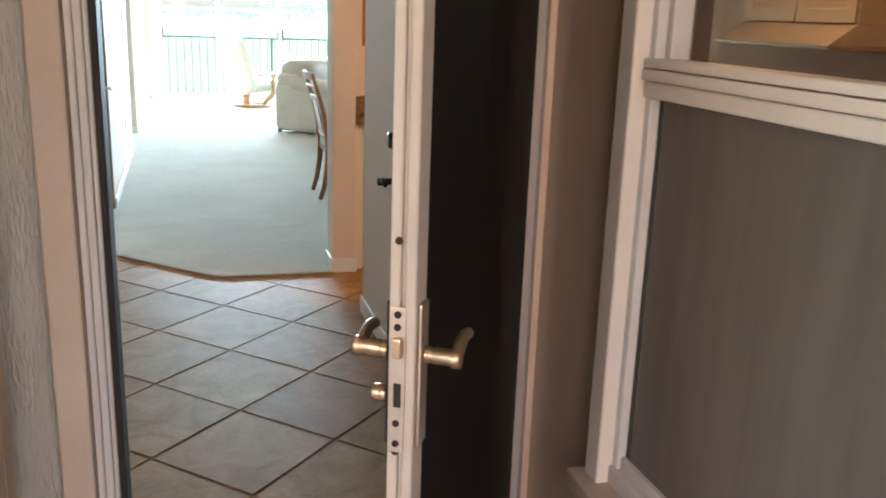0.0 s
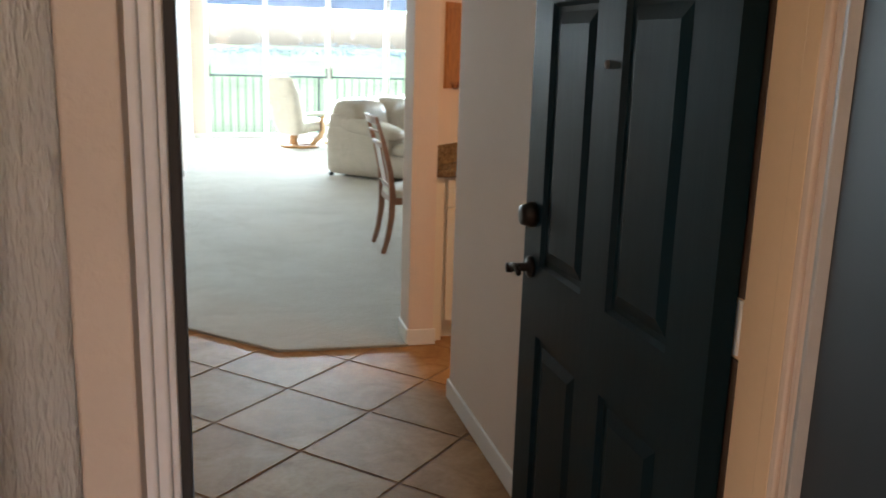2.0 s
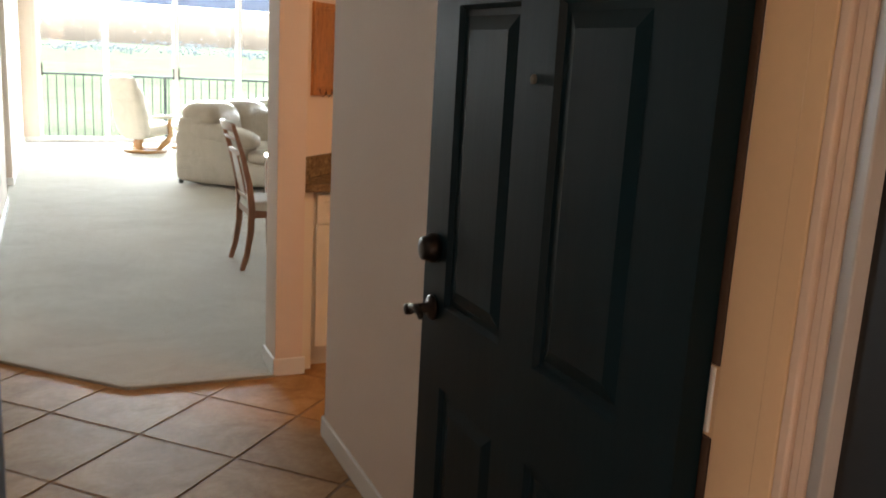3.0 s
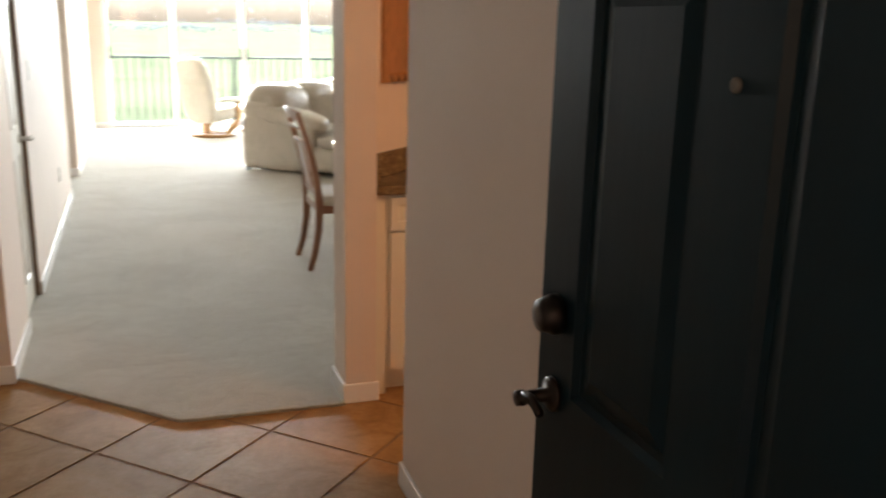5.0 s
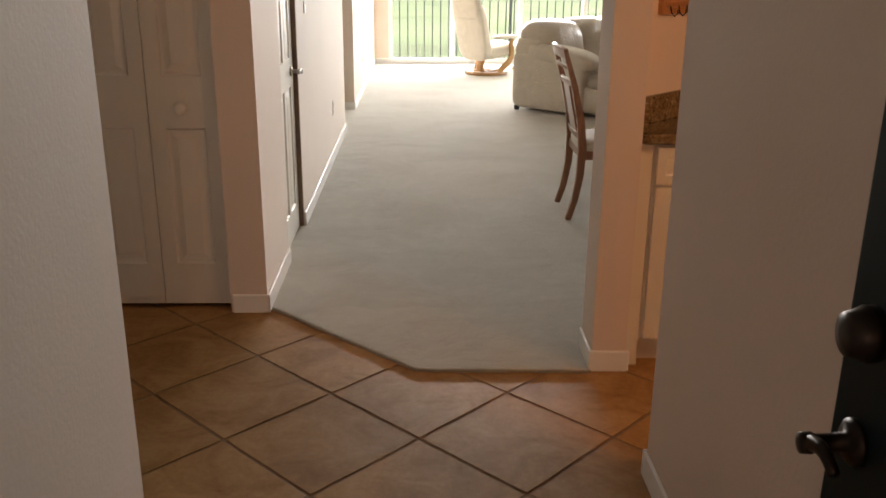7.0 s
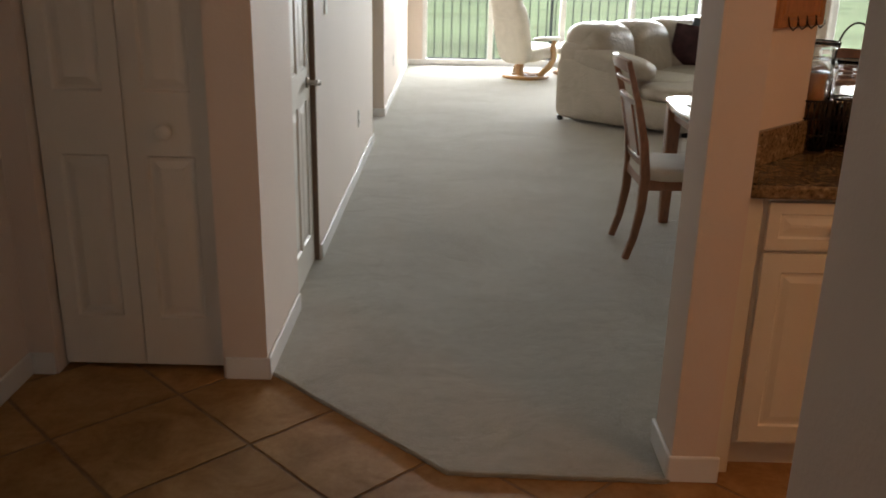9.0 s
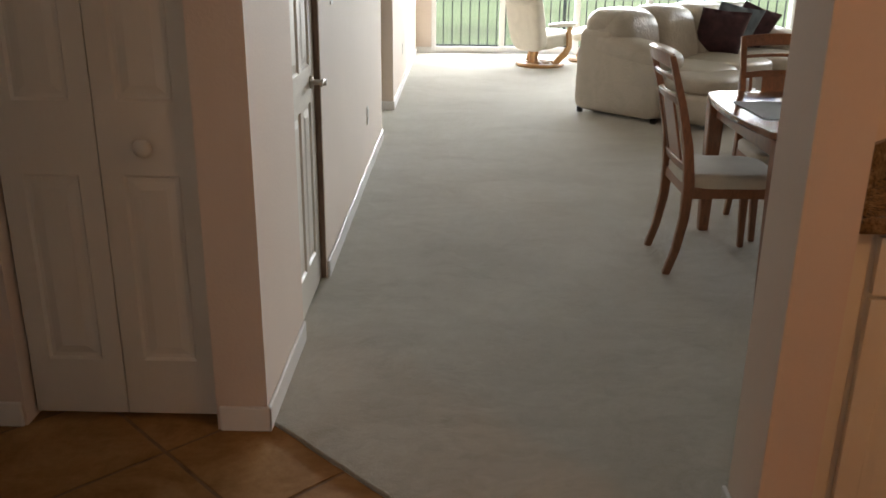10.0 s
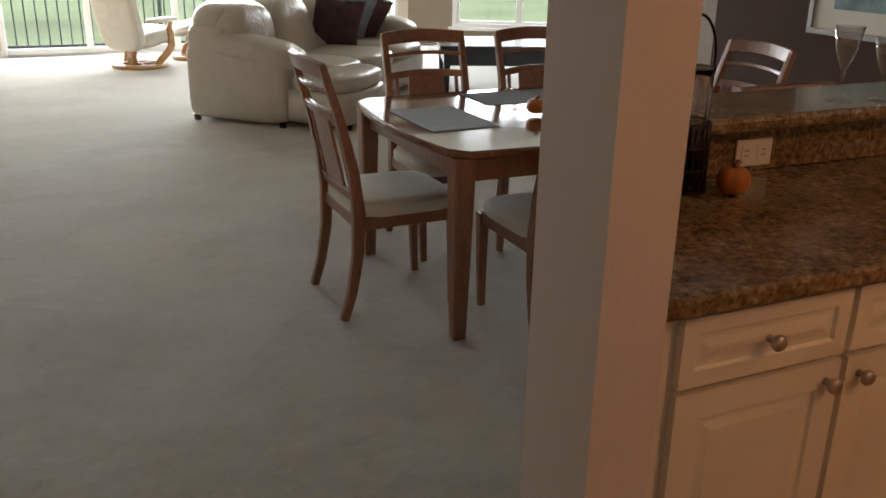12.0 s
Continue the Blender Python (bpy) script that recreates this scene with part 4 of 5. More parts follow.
def sofa():
    """Local: x is depth (back at 0), y runs along its length."""
    s = tagged(empty("sofa", SOFA_M), "large cream leather three-seat sofa with padded back and arms", "sofa")
    ln, dp = 2.75, 1.02
    for y in (0.17, ln - 0.17):
        bm = bmesh.new()
        soft(bm, (0.46, y, 0.33), (0.92, 0.34, 0.60), 9, 48, wrinkle=0.006)
        made("arm", bm, SOFA, s, smooth=True)
        bm = bmesh.new()
        soft(bm, (0.56, y, 0.60), (0.90, 0.37, 0.21), 3.2, 40, pose(0, 0, 0, 0, 8, 0).to_3x3(), 0.04, 5)
        made("arm_pad", bm, SOFA, s, smooth=True)
    bm = bmesh.new()
    soft(bm, (0.20, ln / 2, 0.42), (0.40, ln - 0.02, 0.78), 10, 48, wrinkle=0.004)
    made("back", bm, SOFA, s, smooth=True)
    bm = bmesh.new()
    soft(bm, (0.62, ln / 2, 0.19), (0.98, ln - 0.1, 0.30), 12, 48, wrinkle=0.004)
    made("base", bm, SOFA, s, smooth=True)
    bm = bmesh.new()
    soft(bm, (1.16, 0.46, 0.18), (0.60, 0.88, 0.30), 5, 40, wrinkle=0.006)
    made("base", bm, SOFA, s, smooth=True)
    w = (ln - 0.62) / 3
    for k in range(3):
        y = 0.31 + w * (k + 0.5)
        bm = bmesh.new()
        soft(bm, (0.80, y, 0.395), (0.80, w * 1.02, 0.19), 3.6, 40, None, 0.045, 4)
        made("seat_cushion", bm, SOFA, s, smooth=True)
    bm = bmesh.new()
    soft(bm, (1.16, 0.46, 0.37), (0.60, 0.84, 0.17), 4, 40, None, 0.04, 4)
    made("seat_cushion", bm, SOFA, s, smooth=True)
    for k in range(4):
        bm = bmesh.new()
        ww = (ln - 0.1) / 4
        y = 0.05 + ww * (k + 0.5)
        lean = pose(0, 0, 0, 0, -14, 0).to_3x3()
        soft(bm, (0.32, y, 0.63), (0.40, ww * 1.03, 0.60), 3.6, 48, lean, 0.05, 4.5)
        made("back_cushion", bm, SOFA, s, smooth=True)
        bm = bmesh.new()
        soft(bm, (0.21, y, 0.815), (0.42, ww * 1.03, 0.27), 3.0, 40, None, 0.05, 6)
        made("back_cushion", bm, SOFA, s, smooth=True)
    for x, y in ((0.06, 0.05), (0.86, 0.06), (1.38, 0.2), (1.38, 0.75), (0.06, ln - 0.06), (0.9, ln - 0.06)):
        bm = bmesh.new()
        lathe(bm, [(0.028, 0), (0.034, 0.05)], 12, (x, y, 0))
        made("foot", bm, NAVY, s)
    return s


sofa()


def throw_pillow(at, turn, mat, label):
    bm = bmesh.new()
    n = 18
    front, back = [], []
    for i in range(n + 1):
        fr, br = [], []
        for j in range(n + 1):
            u, v = -1 + 2 * i / n, -1 + 2 * j / n
            th = 0.075 * (max(0.0, (1 - u ** 4) * (1 - v ** 4))) ** 0.6 + 0.004 * noise.noise(Vector((u * 3, v * 3, at[0])))
            k = 1 - 0.06 * (1 - abs(u * v))
            fr.append(bm.verts.new((u * 0.235 * k, th, v * 0.235 * k)))
            br.append(bm.verts.new((u * 0.235 * k, -th, v * 0.235 * k)))
        front.append(fr), back.append(br)
    for g, o in ((front, 1), (back, -1)):
        for i in range(n):
            for j in range(n):
                bm.faces.new((g[i][j], g[i + 1][j], g[i + 1][j + 1], g[i][j + 1])[::o])
    rim = [(i, 0) for i in range(n)] + [(n, j) for j in range(n)] + [(n - i, n) for i in range(n)] + [(0, n - j) for j in range(n)]
    for a, b in zip(rim, rim[1:] + rim[:1]):
        bm.faces.new((front[a[0]][a[1]], front[b[0]][b[1]], back[b[0]][b[1]], back[a[0]][a[1]]))
    tagged(made("throw_pillow", bm, mat, smooth=True, m=pose(*at) @ turn), label, "pillow", "pillows on the sofa")


def on_sofa(x, y, z, a, mat, label, lean=22):
    p = SOFA_M @ Vector((x, y, z))
    throw_pillow(p, pose(0, 0, 0, 0, 0, -44 + a) @ pose(0, 0, 0, lean, 0, 0) @ pose(0, 0, 0, 0, a - 36, 0), mat, label)


on_sofa(0.62, 1.55, 0.68, 42, MAROON, "dark maroon patterned throw pillow on the sofa")
on_sofa(0.56, 1.92, 0.70, 48, BLUE, "blue-grey throw pillow on the sofa")
on_sofa(0.60, 2.22, 0.68, 55, MAROON, "dark maroon patterned throw pillow on the sofa")


def ring_base(bm, r, z0):
    lathe(bm, [(r * 0.64, z0), (r, z0), (r + 0.014, z0 + 0.02), (r, z0 + 0.044), (r * 0.64, z0 + 0.044), (r * 0.62, z0 + 0.02), (r * 0.64, z0)], 36)


def recliner():
    """A lounge chair on a round wooden base; local x is the way it faces."""
    c = tagged(empty("recliner", pose(0.905, 9.69, 0.010, 0, 0, 38) @ Matrix.Scale(0.96, 4)), "ivory leather lounge chair on a round beech wood base", "armchair")
    bm = bmesh.new()
    ring_base(bm, 0.30, 0.0)
    for a in (0, 60, 120):
        sweep(bm, [Vector((-0.29, 0, 0.02)) @ Matrix.Rotation(radians(a), 3, "Z"), Vector((0.29, 0, 0.02)) @ Matrix.Rotation(radians(a), 3, "Z")], (0.05, 0.026), side=(0, 0, 1))
    made("base", bm, BEECH, c, smooth=False)
    for s in (-1, 1):
        bm = bmesh.new()
        y = 0.30 * s
        sweep(bm, [(0.02, y * 0.8, 0.03), (0.07, y * 0.9, 0.10), (0.15, y, 0.17), (0.21, y, 0.25), (0.21, y, 0.34), (0.19, y, 0.43), (0.22, y, 0.50)],
              [(0.034, 0.075), (0.034, 0.08), (0.034, 0.085), (0.034, 0.085), (0.034, 0.08), (0.034, 0.07), (0.034, 0.055)])
        made("side_frame", bm, BEECH, c, 0.006)
        bm = bmesh.new()
        soft(bm, (0.07, y * 1.03, 0.53), (0.46, 0.10, 0.055), 3, 24)
        made("armrest", bm, IVORY, c, smooth=True)
    bm = bmesh.new()
    sweep(bm, [(-0.10, 0, 0.03), (-0.11, 0, 0.12), (-0.08, 0, 0.26)], [(0.10, 0.06), (0.09, 0.06), (0.10, 0.07)])
    made("rear_post", bm, BEECH, c, 0.006)
    bm = bmesh.new()
    soft(bm, (0.10, 0, 0.33), (0.60, 0.56, 0.20), 3.4, 36, pose(0, 0, 0, 0, -7, 0).to_3x3(), 0.02)
    made("seat", bm, IVORY, c, smooth=True)
    bm = bmesh.new()
    soft(bm, (-0.27, 0, 0.60), (0.17, 0.60, 0.82), 4.5, 40, pose(0, 0, 0, 0, -13, 0).to_3x3(), 0.015)
    soft(bm, (-0.37, 0, 0.93), (0.16, 0.53, 0.34), 3.6, 36, pose(0, 0, 0, 0, -11, 0).to_3x3(), 0.015)
    made("backrest", bm, IVORY, c, smooth=True)


recliner()


def ottoman():
    c = tagged(empty("footstool", pose(1.54, 10.15, 0.010, 0, 0, 10)), "ivory leather footstool on a round beech wood base", "footstool")
    bm = bmesh.new()
    ring_base(bm, 0.22, 0.0)
    sweep(bm, [(-0.21, 0, 0.02), (0.21, 0, 0.02)], (0.05, 0.026), side=(0, 0, 1))
    made("base", bm, BEECH, c)
    for s in (-1, 1):
        bm = bmesh.new()
        sweep(bm, [(-0.06, 0.17 * s, 0.03), (-0.02, 0.19 * s, 0.12), (0.06, 0.19 * s, 0.18), (0.02, 0.19 * s, 0.28)], (0.032, 0.055))
        made("side_frame", bm, BEECH, c)
    bm = bmesh.new()
    soft(bm, (0.0, 0, 0.36), (0.48, 0.46, 0.14), 3.2, 32, pose(0, 0, 0, 0, -12, 0).to_3x3(), 0.02)
    made("cushion", bm, IVORY, c, smooth=True)


ottoman()


def coffee_table():
    t = tagged(empty("coffee_table", pose(4.06, 7.28, 0.010, 0, 0, -20)), "low dark lacquered coffee table with a glossy top", "coffee table")
    boxes("top", NAVY, (-0.62, 0.62, -0.42, 0.42, 0.40, 0.45), parent=t, bevel=0.008)
    boxes("apron", NAVY, (-0.57, 0.57, -0.37, 0.37, 0.26, 0.40), parent=t, bevel=0.004)
    for x in (-0.55, 0.55):
        for y in (-0.35, 0.35):
            bm = bmesh.new()
            sweep(bm, [(x, y, 0), (x, y, 0.40)], [(0.045, 0.045), (0.07, 0.07)])
            made("leg", bm, NAVY, t, 0.004)


coffee_table()

# ---- kitchen ----


def base_cabinet(x0, w, n_doors, label, slant=False):
    """A cabinet unit with drawers over doors; its front stands at y = 0.558 and faces the foyer."""
    yf = 0.558
    c = tagged(empty("base_cabinet", pose(x0, yf, 0)), label, "cabinet", "kitchen base cabinets")
    for part, y, z0, z1 in (("body", 0.0, 0.10, 0.885), ("plinth", 0.06, 0.0, 0.10)):
        bm = bmesh.new()
        outline = [(0, y), (w, y), (w, 0.58), (0.385, 0.58), (0, 0.165)] if slant else [(0, y), (w, y), (w, 0.58), (0, 0.58)]
        prism(bm, outline, lambda u, v, q: (u, v, q), z0, z1)
        made(part, bm, CABW, c)
    for i in range(n_doors):
        dw = w / n_doors
        a, b = i * dw + 0.012, (i + 1) * dw - 0.006
        for z0, z1, rim in ((0.735, 0.872, 0.032), (0.118, 0.722, 0.055)):
            e = panel_slab("drawer" if z0 > 0.5 else "door", b - a, z1 - z0, 0.018, [(rim, b - a - rim, rim, z1 - z0 - rim)], CABW, c, 0.014, 0.006)
            e.location = (a, -0.019, z0)
            bm = bmesh.new()
            kx, kz = ((b - a) / 2, (z1 - z0) / 2) if z0 > 0.5 else ((b - a - 0.035) if i % 2 == 0 else 0.035, z1 - z0 - 0.040)
            lathe(bm, [(0.008, 0), (0.007, 0.012), (0.015, 0.018), (0.0165, 0.026), (0.012, 0.032), (0.003, 0.033)], 18, (kx, 0, kz), Vector((0, -1, 0)).to_track_quat("Z", "Y").to_matrix())
            made("knob", bm, STEEL, e, smooth=True)


base_cabinet(0.855, 0.83, 2, "cream painted base cabinet with raised panels and steel knobs", True)
base_cabinet(1.69, 0.83, 2, "cream painted base cabinet with raised panels and steel knobs")
structure(boxes("cabinet_filler", CABW, (0.797, 0.853, 0.553, 0.58, 0.0, 0.885), bevel=0.003), "cream filler strip beside the base cabinet")


def counter():
    k = structure(empty("kitchen_counter", pose(-0.008, -0.028, 0)), "brown speckled granite counter with a raised bar ledge")
    bm = bmesh.new()
    prism(bm, [(0.805, 0.540), (3.29, 0.540), (3.29, 1.178), (1.278, 1.178), (0.805, 0.704)], lambda u, v, w: (u, v, w), 0.887, 0.925)
    made("slab", bm, GRANITE, k, 0.008)
    boxes("splashback", GRANITE, (1.32, 3.29, 1.158, 1.178, 0.926, 1.043), parent=k, bevel=0.003)
    bm = bmesh.new()
    prism(bm, [(0.806, 0.560), (0.828, 0.560), (0.828, 0.698), (1.28, 1.156), (1.266, 1.172), (0.806, 0.704)], lambda u, v, w: (u, v, w), 0.926, 1.030)
    made("splashback", bm, GRANITE, k, 0.003)
    bm = bmesh.new()
    prism(bm, [(1.215, 1.085), (3.29, 1.085), (3.29, 1.39), (1.33, 1.39), (1.09, 1.06), (1.12, 1.01)], lambda u, v, w: (u, v, w), 1.045, 1.083)
    made("bar_ledge", bm, GRANITE, k, 0.012)
    structure(boxes("bar_wall", WALL, (1.28, 3.28, 1.152, 1.272, 0, 1.043)), "low wall under the bar ledge")


counter()


def key_board():
    c = tagged(empty("key_board", pose(0.877, 0.752, 1.325, 0, 0, 45)), "orange stained wooden board with dark wire hooks", "key rack")
    e = panel_slab("board", 0.30, 0.44, 0.016, [(0.022, 0.278, 0.022, 0.418)], OAK, c, 0.008, 0.004)
    e.location = (0, -0.017, 0)
    for k in range(4):
        bm = bmesh.new()
        x = 0.06 + 0.06 * k
        sweep(bm, [(x, -0.018, 0.03), (x + 0.004, -0.022, 0.005), (x + 0.012, -0.03, -0.008), (x + 0.022, -0.038, 0.004), (x + 0.024, -0.036, 0.016)], (0.0022, 0.0022), 6, (0, 1, 0))
        made("hook", bm, BRONZE, c, smooth=True)


key_board()


def upper_cabinet():
    c = tagged(empty("upper_cabinet", pose(2.94, -0.02, 1.545, 0, 0, -90)), "cream upper kitchen cabinet with two panelled doors", "cabinet")
    boxes("body", CABW, (0, 0.90, 0.02, 0.35, 0, 0.75), parent=c, bevel=0.003)
    for k in range(2):
        e = panel_slab("door", 0.435, 0.74, 0.018, [(0.06, 0.375, 0.06, 0.68)], CABW, c, 0.016, 0.007)
        e.location = (0.008 + 0.449 * k, 0, 0.005)
    hood = tagged(empty("range_hood", pose(2.94, -0.02, 1.42, 0, 0, -90)), "pale range hood under the upper cabinet", "range hood")
    bm = bmesh.new()
    prism(bm, [(-0.14, 0.02), (0.36, 0.02), (0.36, 0.124), (0.02, 0.124)], lambda u, v, w: (w, u, v), 0.0, 0.90)
    made("canopy", bm, CASE, hood, 0.004)
    boxes("lip", STEEL, (-0.01, 0.91, -0.15, 0.35, 0.0, 0.02), parent=hood, bevel=0.003)


upper_cabinet()


def plate(name, m, label, slots):
    """A small wall plate; local x across, z up, front towards -y."""
    p = tagged(empty(name, m), label, name.replace("_", " "))
    boxes("cover", PLASTIC, (-0.036, 0.036, -0.006, 0, -0.058, 0.058), parent=p, bevel=0.003)
    for s in slots:
        boxes("insert", DARK if s[4] else PLASTIC, (s[0], s[1], -0.0085, -0.005, s[2], s[3]), parent=p)


OUT = [(-0.018, 0.018, 0.008, 0.042, 0), (-0.018, 0.018, -0.042, -0.008, 0), (-0.008, -0.005, 0.02, 0.034, 1), (0.005, 0.008, 0.02, 0.034, 1), (-0.008, -0.005, -0.034, -0.02, 1), (0.005, 0.008, -0.034, -0.02, 1)]
plate("wall_outlet", pose(1.535, 1.129, 0.975, 0, 90, 0), "ivory double outlet on the granite splashback", OUT)
plate("wall_outlet", pose(XW, 4.31, 0.40, 0, 0, 90), "ivory double outlet on the long wall", OUT)
plate("wall_outlet", pose(XW, 7.9, 0.40, 0, 0, 90), "ivory double outlet on the long wall", OUT)
plate("light_switch", pose(XW, 2.80, 1.26, 0, 0, 90), "ivory light switch on the long wall", [(-0.005, 0.005, -0.012, 0.012, 0)])
plate("thermostat", pose(XW, 4.65, 1.54, 0, 0, 90), "small wall thermostat with a dark display", [(-0.026, 0.026, -0.01, 0.04, 1)])
plate("alarm_keypad", pose(XW, 4.67, 1.41, 0, 0, 90), "small dark alarm keypad on the long wall", [(-0.03, 0.03, -0.05, 0.05, 1)])


def picture():
    p = tagged(empty("framed_picture", pose(XB, 2.86, 1.33, 0, 0, -90)), "grey framed print with a wide pale mat", "picture")
    w, h = 0.60, 0.38
    boxes("frame", SILVER, (-w, w, -0.025, 0, -h, -h + 0.035), (-w, w, -0.025, 0, h - 0.035, h), (-w, -w + 0.035, -0.025, 0, -h + 0.035, h - 0.035), (w - 0.035, w, -0.025, 0, -h + 0.035, h - 0.035), parent=p, bevel=0.004)
    boxes("mat_board", PAPER, (-w + 0.034, w - 0.034, -0.010, -0.002, -h + 0.034, h - 0.034), parent=p)
    boxes("print", ARTB, (-w + 0.17, w - 0.17, -0.012, -0.0095, -h + 0.15, h - 0.13), parent=p)


picture()


def jar(at, r, h, label):
    """A wide-rimmed glass candle jar that stands in a dark wire basket."""
    j = tagged(empty("candle_jar", pose(*at)), label, "jar")
    bm = bmesh.new()
    lathe(bm, [(r * 0.9, 0.004), (r, 0.02), (r, h * 0.74), (r * 0.86, h * 0.84), (r * 0.84, h * 0.90), (r * 1.12, h * 0.95), (r * 1.14, h), (r * 1.04, h), (r * 1.0, h * 0.96), (r * 0.79, h * 0.90), (r * 0.81, h * 0.83), (r * 0.95, h * 0.73), (r * 0.95, 0.022), (0.0, 0.018)], 32)
    made("glass", bm, GLASS, j, smooth=True)
    bm = bmesh.new()
    lathe(bm, [(r * 0.66, 0.024), (r * 0.66, h * 0.70), (r * 0.1, h * 0.71)], 24)
    made("candle", bm, WICK, j, smooth=True)
    basket(j, r * 1.12, h * 0.47)


def basket(parent, r, h):
    """A dense dark wire holder: hoops and crossing ribs."""
    bm = bmesh.new()
    for z in (0.002, h * 0.33, h * 0.66, h):
        sweep(bm, [(r * math.cos(2 * math.pi * k / 28), r * math.sin(2 * math.pi * k / 28), z + 0.002) for k in range(29)], (0.003, 0.003), 6, (0, 0, 1))
    for k in range(22):
        for s in (-1, 1):
            pts = [(r * math.cos(2 * math.pi * k / 22 + s * 0.35 * q / 3), r * math.sin(2 * math.pi * k / 22 + s * 0.35 * q / 3), 0.002 + h * q / 3) for q in range(4)]
            sweep(bm, pts, (0.0032, 0.0022), 5, (0.3, 0.2, 1))
    lathe(bm, [(r, 0.0), (r, 0.004), (0.001, 0.005)], 24)
    made("basket", bm, BRONZE, parent, smooth=True)


def lantern(at, r, h, label):
    """A smaller candle jar in a wire basket with a tall bail handle."""
    j = tagged(empty("wire_lantern", pose(*at)), label, "lantern")
    basket(j, r * 1.08, h * 0.40)
    bm = bmesh.new()
    lathe(bm, [(r * 0.92, 0.006), (r * 0.96, h * 0.60), (r * 0.80, h * 0.66), (r * 1.0, h * 0.70), (r * 1.0, h * 0.715), (r * 0.74, h * 0.67), (r * 0.90, h * 0.59), (r * 0.87, 0.012), (0, 0.012)], 28)
    made("glass", bm, GLASS, j, smooth=True)
    bm = bmesh.new()
    lathe(bm, [(r * 0.6, 0.014), (r * 0.6, h * 0.36), (r * 0.1, h * 0.37)], 18)
    made("candle", bm, NAVY, j, smooth=True)
    bm = bmesh.new()
    w = r * 1.1
    arc = [(-w, 0, h * 0.40), (-w * 1.05, 0, h * 0.75)] + [(-w * 1.05 * math.cos(b), 0, h * 0.75 + h * 0.25 * math.sin(b)) for b in [math.pi * k / 12 for k in range(1, 12)]] + [(w * 1.05, 0, h * 0.75), (w, 0, h * 0.40)]
    sweep(bm, arc, (0.0035, 0.0035), 6, (0, 1, 0))
    made("handle", bm, BRONZE, j, smooth=True)


jar((1.125, 1.015, 0.926), 0.056, 0.345, "tall glass candle jar in a dark wire basket on the counter")
lantern((1.255, 1.055, 0.926), 0.050, 0.40, "dark wire lantern with a tall bail handle on the counter")
gourd("small_pumpkin", (1.34, 0.975, 0.926), 0.040, "small orange pumpkin on the granite counter", 0.85)


def wine_glass(m):
    bm = bmesh.new()
    lathe(bm, [(0.034, 0), (0.034, 0.002), (0.006, 0.008), (0.0035, 0.02), (0.004, 0.085), (0.008, 0.095), (0.020, 0.125), (0.031, 0.165), (0.039, 0.225), (0.0384, 0.225), (0.0302, 0.165), (0.019, 0.126), (0.007, 0.098), (0.0005, 0.096)], 28)
    g = tagged(made("wine_glass", bm, THIN, smooth=True, m=m), "clear stemmed wine glass on the raised bar", "wine glass", "wine glasses on the bar")
    return g


g0 = wine_glass(pose(1.843, 1.165, 1.0835) @ Matrix.Diagonal((0.95, 0.95, 0.85, 1)))
copy_thing(g0, pose(1.955, 1.13, 1.0835) @ Matrix.Diagonal((0.95, 0.95, 0.85, 1)))


def ceiling_lamp():
    lp = tagged(empty("ceiling_lamp", pose(2.1, -1.15, H)), "lit round ceiling lamp in the kitchen", "lamp")
    bm = bmesh.new()
    lathe(bm, [(0.17, -0.03), (0.175, 0.0)], 32)
    made("plate", bm, STEEL, lp, smooth=True)
    bm = bmesh.new()
    lathe(bm, [(0.06, -0.02), (0.155, -0.032), (0.16, -0.03)], 32)
    made("diffuser", bm, LAMPG, lp, smooth=True)


ceiling_lamp()

# ---- floor tiles ----


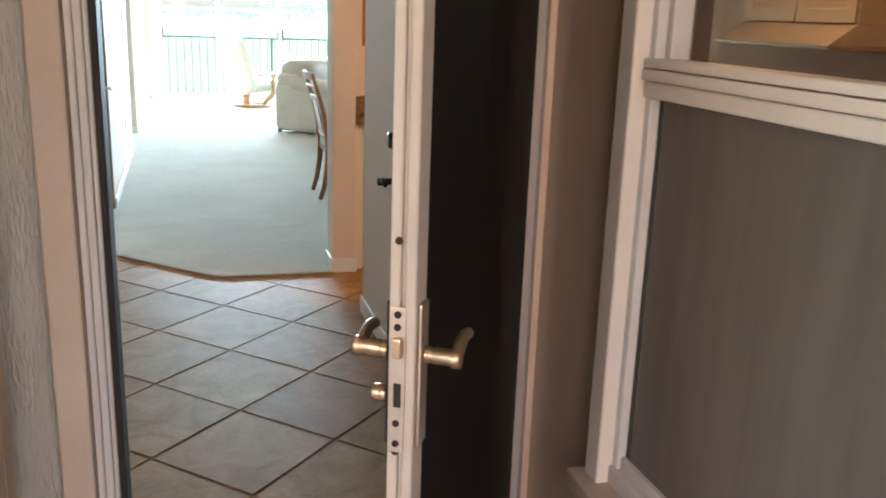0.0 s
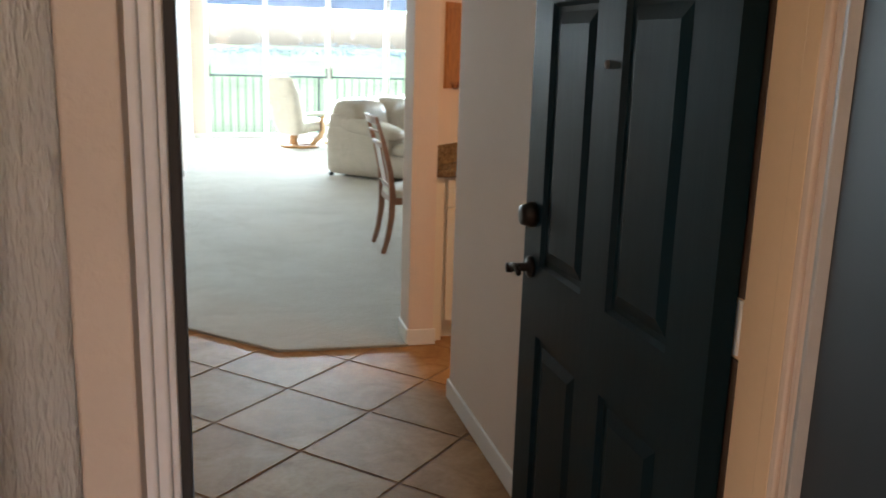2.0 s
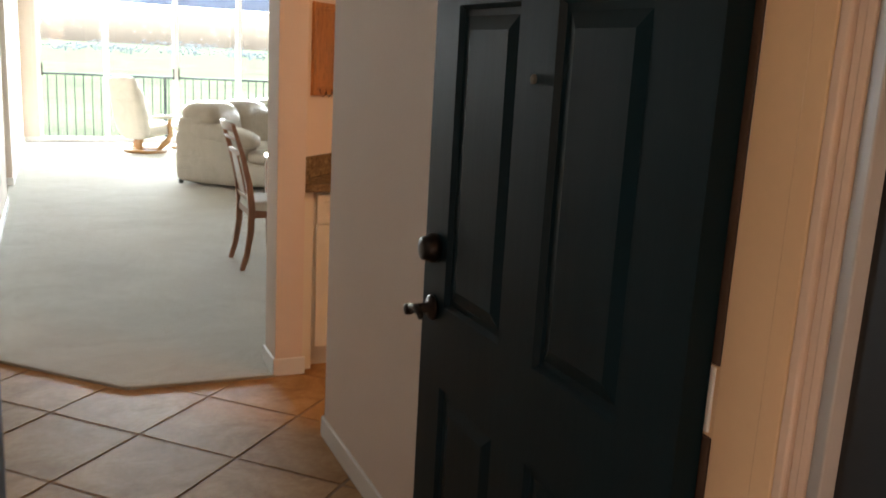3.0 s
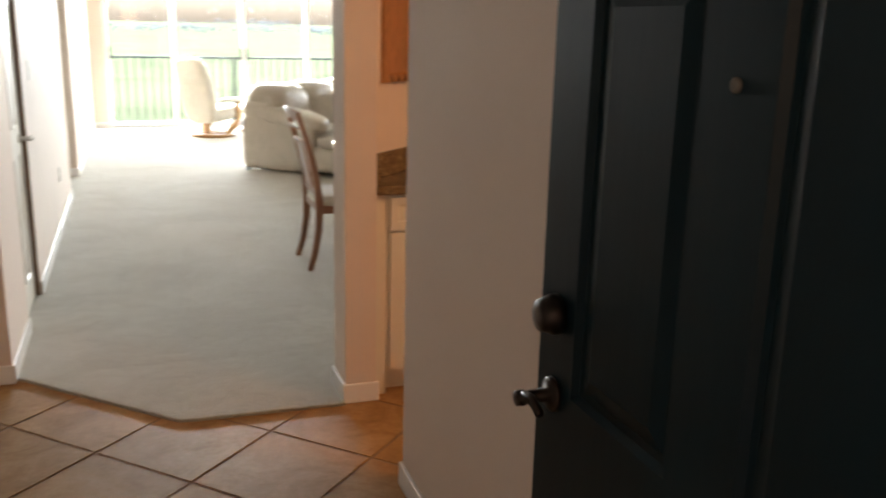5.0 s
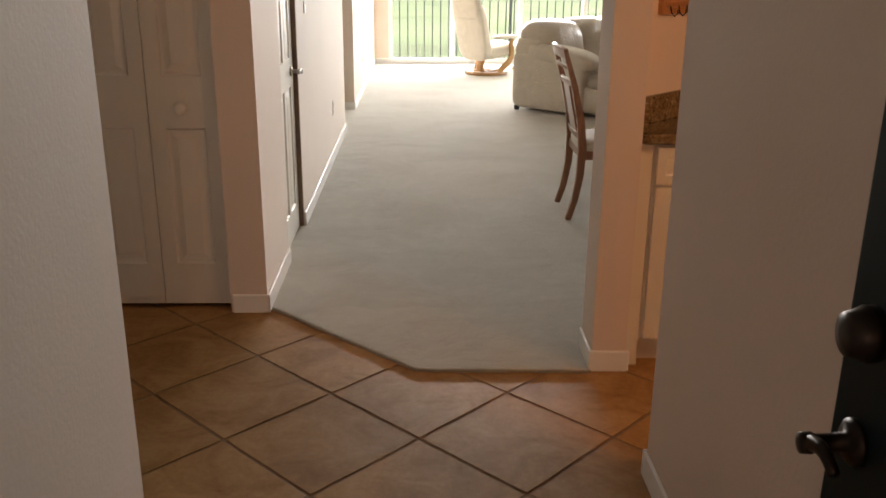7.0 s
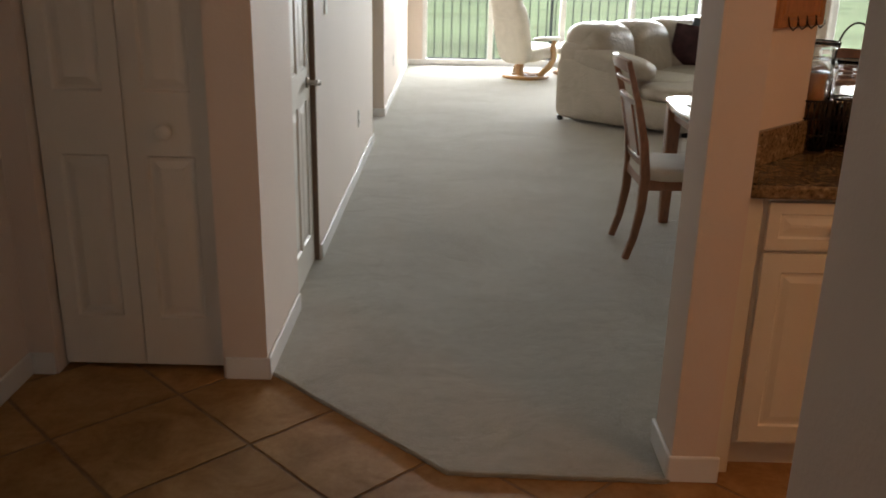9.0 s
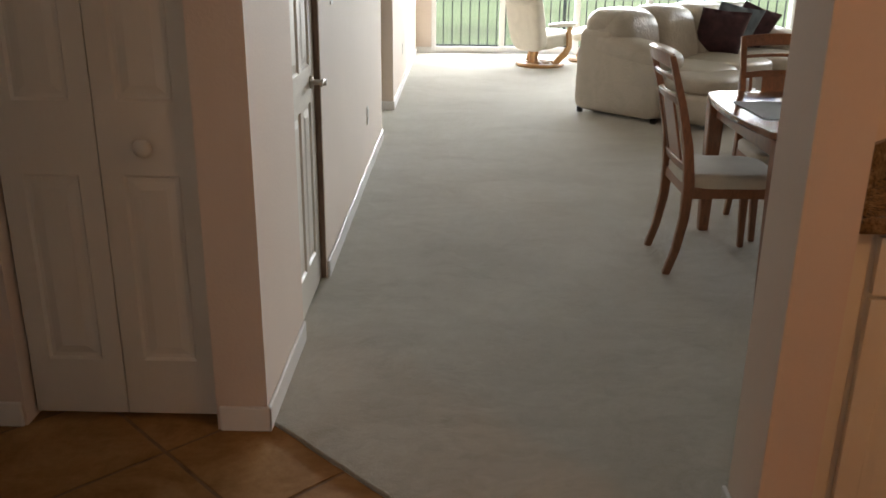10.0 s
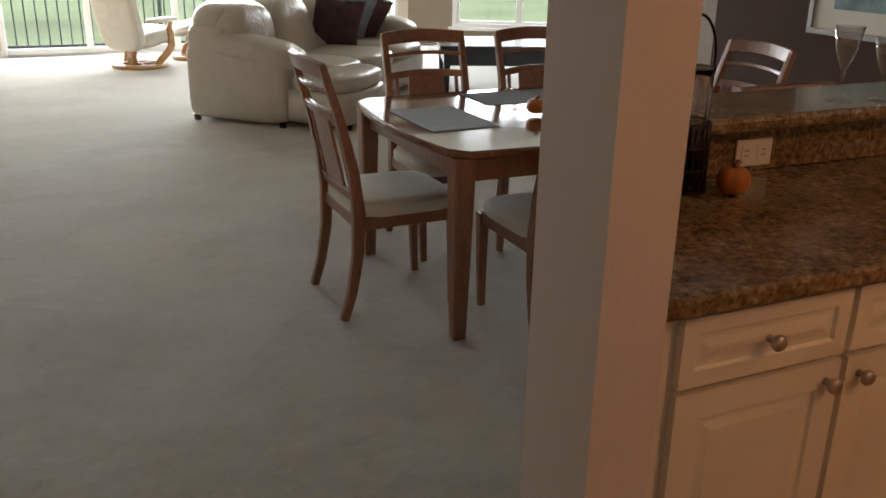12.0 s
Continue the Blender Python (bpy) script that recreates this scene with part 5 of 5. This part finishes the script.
def floor_tiles():
    side, gap = 0.457, 0.013
    h = (side - gap) / 2
    floor = bpy.data.objects["floor_foyer"]
    bm = bmesh.new()
    rings = []
    n = 7
    rim = []
    for (ax, ay), (bx, by) in zip(((-1, -1), (1, -1), (1, 1), (-1, 1)), ((1, -1), (1, 1), (-1, 1), (-1, -1))):
        for k in range(n):
            j = 1 + random.uniform(-0.006, 0.006)
            rim.append(((ax + (bx - ax) * k / n) * j, (ay + (by - ay) * k / n) * j))
    for inset, z in ((0, -0.004), (0, -0.0006), (0.0012, 0.0)):
        rings.append([bm.verts.new((u * (h - inset), v * (h - inset), z)) for u, v in rim])
    for p, q in zip(rings, rings[1:]):
        for i in range(4 * n):
            bm.faces.new((p[i], p[(i + 1) % (4 * n)], q[(i + 1) % (4 * n)], q[i]))
    bm.faces.new(rings[-1])
    tile = made("tile", bm, TILE, floor)
    step = side / math.sqrt(2)
    spots = []
    for i in range(-16, 17):
        for j in range(-16, 17):
            x, y = (i + j + 1) * step, (j - i) * step
            if -1.8 < x < 3.6 and -2.9 < y < 1.4 and not (x < -0.95 and y < -1.2):
                spots.append((x, y))
    rnd = random.Random(7)
    for n, (x, y) in enumerate(spots):
        o = tile if n == 0 else tile.copy()
        if n:
            scene.collection.objects.link(o)
        m = pose(x, y, rnd.uniform(-0.0006, 0.0004), 0, 0, 45 + 90 * rnd.randrange(4) + rnd.uniform(-0.15, 0.15))
        o.matrix_basis = m
        # tiles that meet a wall are cut along it
        cuts = [((-1.62, 0, 0), (1, 0, 0)), ((3.39, 0, 0), (-1, 0, 0))]
        if x < -0.3 and y < -0.9:
            cuts.append(((-0.67, 0, 0), (1, 0, 0)))
        elif x < -0.7:
            cuts.append(((0, -0.91, 0), (0, 1, 0)))
        if x < 0.7:
            cuts.append(((0, -2.65, 0), (0, 1, 0)))
        cuts = [(Vector(p), Vector(d)) for p, d in cuts if (Vector((x, y, 0)) - Vector(p)).dot(Vector(d)) < 0.33]
        if cuts and n:
            piece = bmesh.new()
            piece.from_mesh(tile.data)
            back = m.inverted()
            for p, d in cuts:
                bmesh.ops.bisect_plane(piece, geom=piece.verts[:] + piece.edges[:] + piece.faces[:], plane_co=back @ p, plane_no=back.to_3x3() @ d, clear_inner=True)
            if not piece.verts:
                bpy.data.objects.remove(o)
                piece.free()
                continue
            o.data = tile.data.copy()
            piece.to_mesh(o.data)
            piece.free()


floor_tiles()
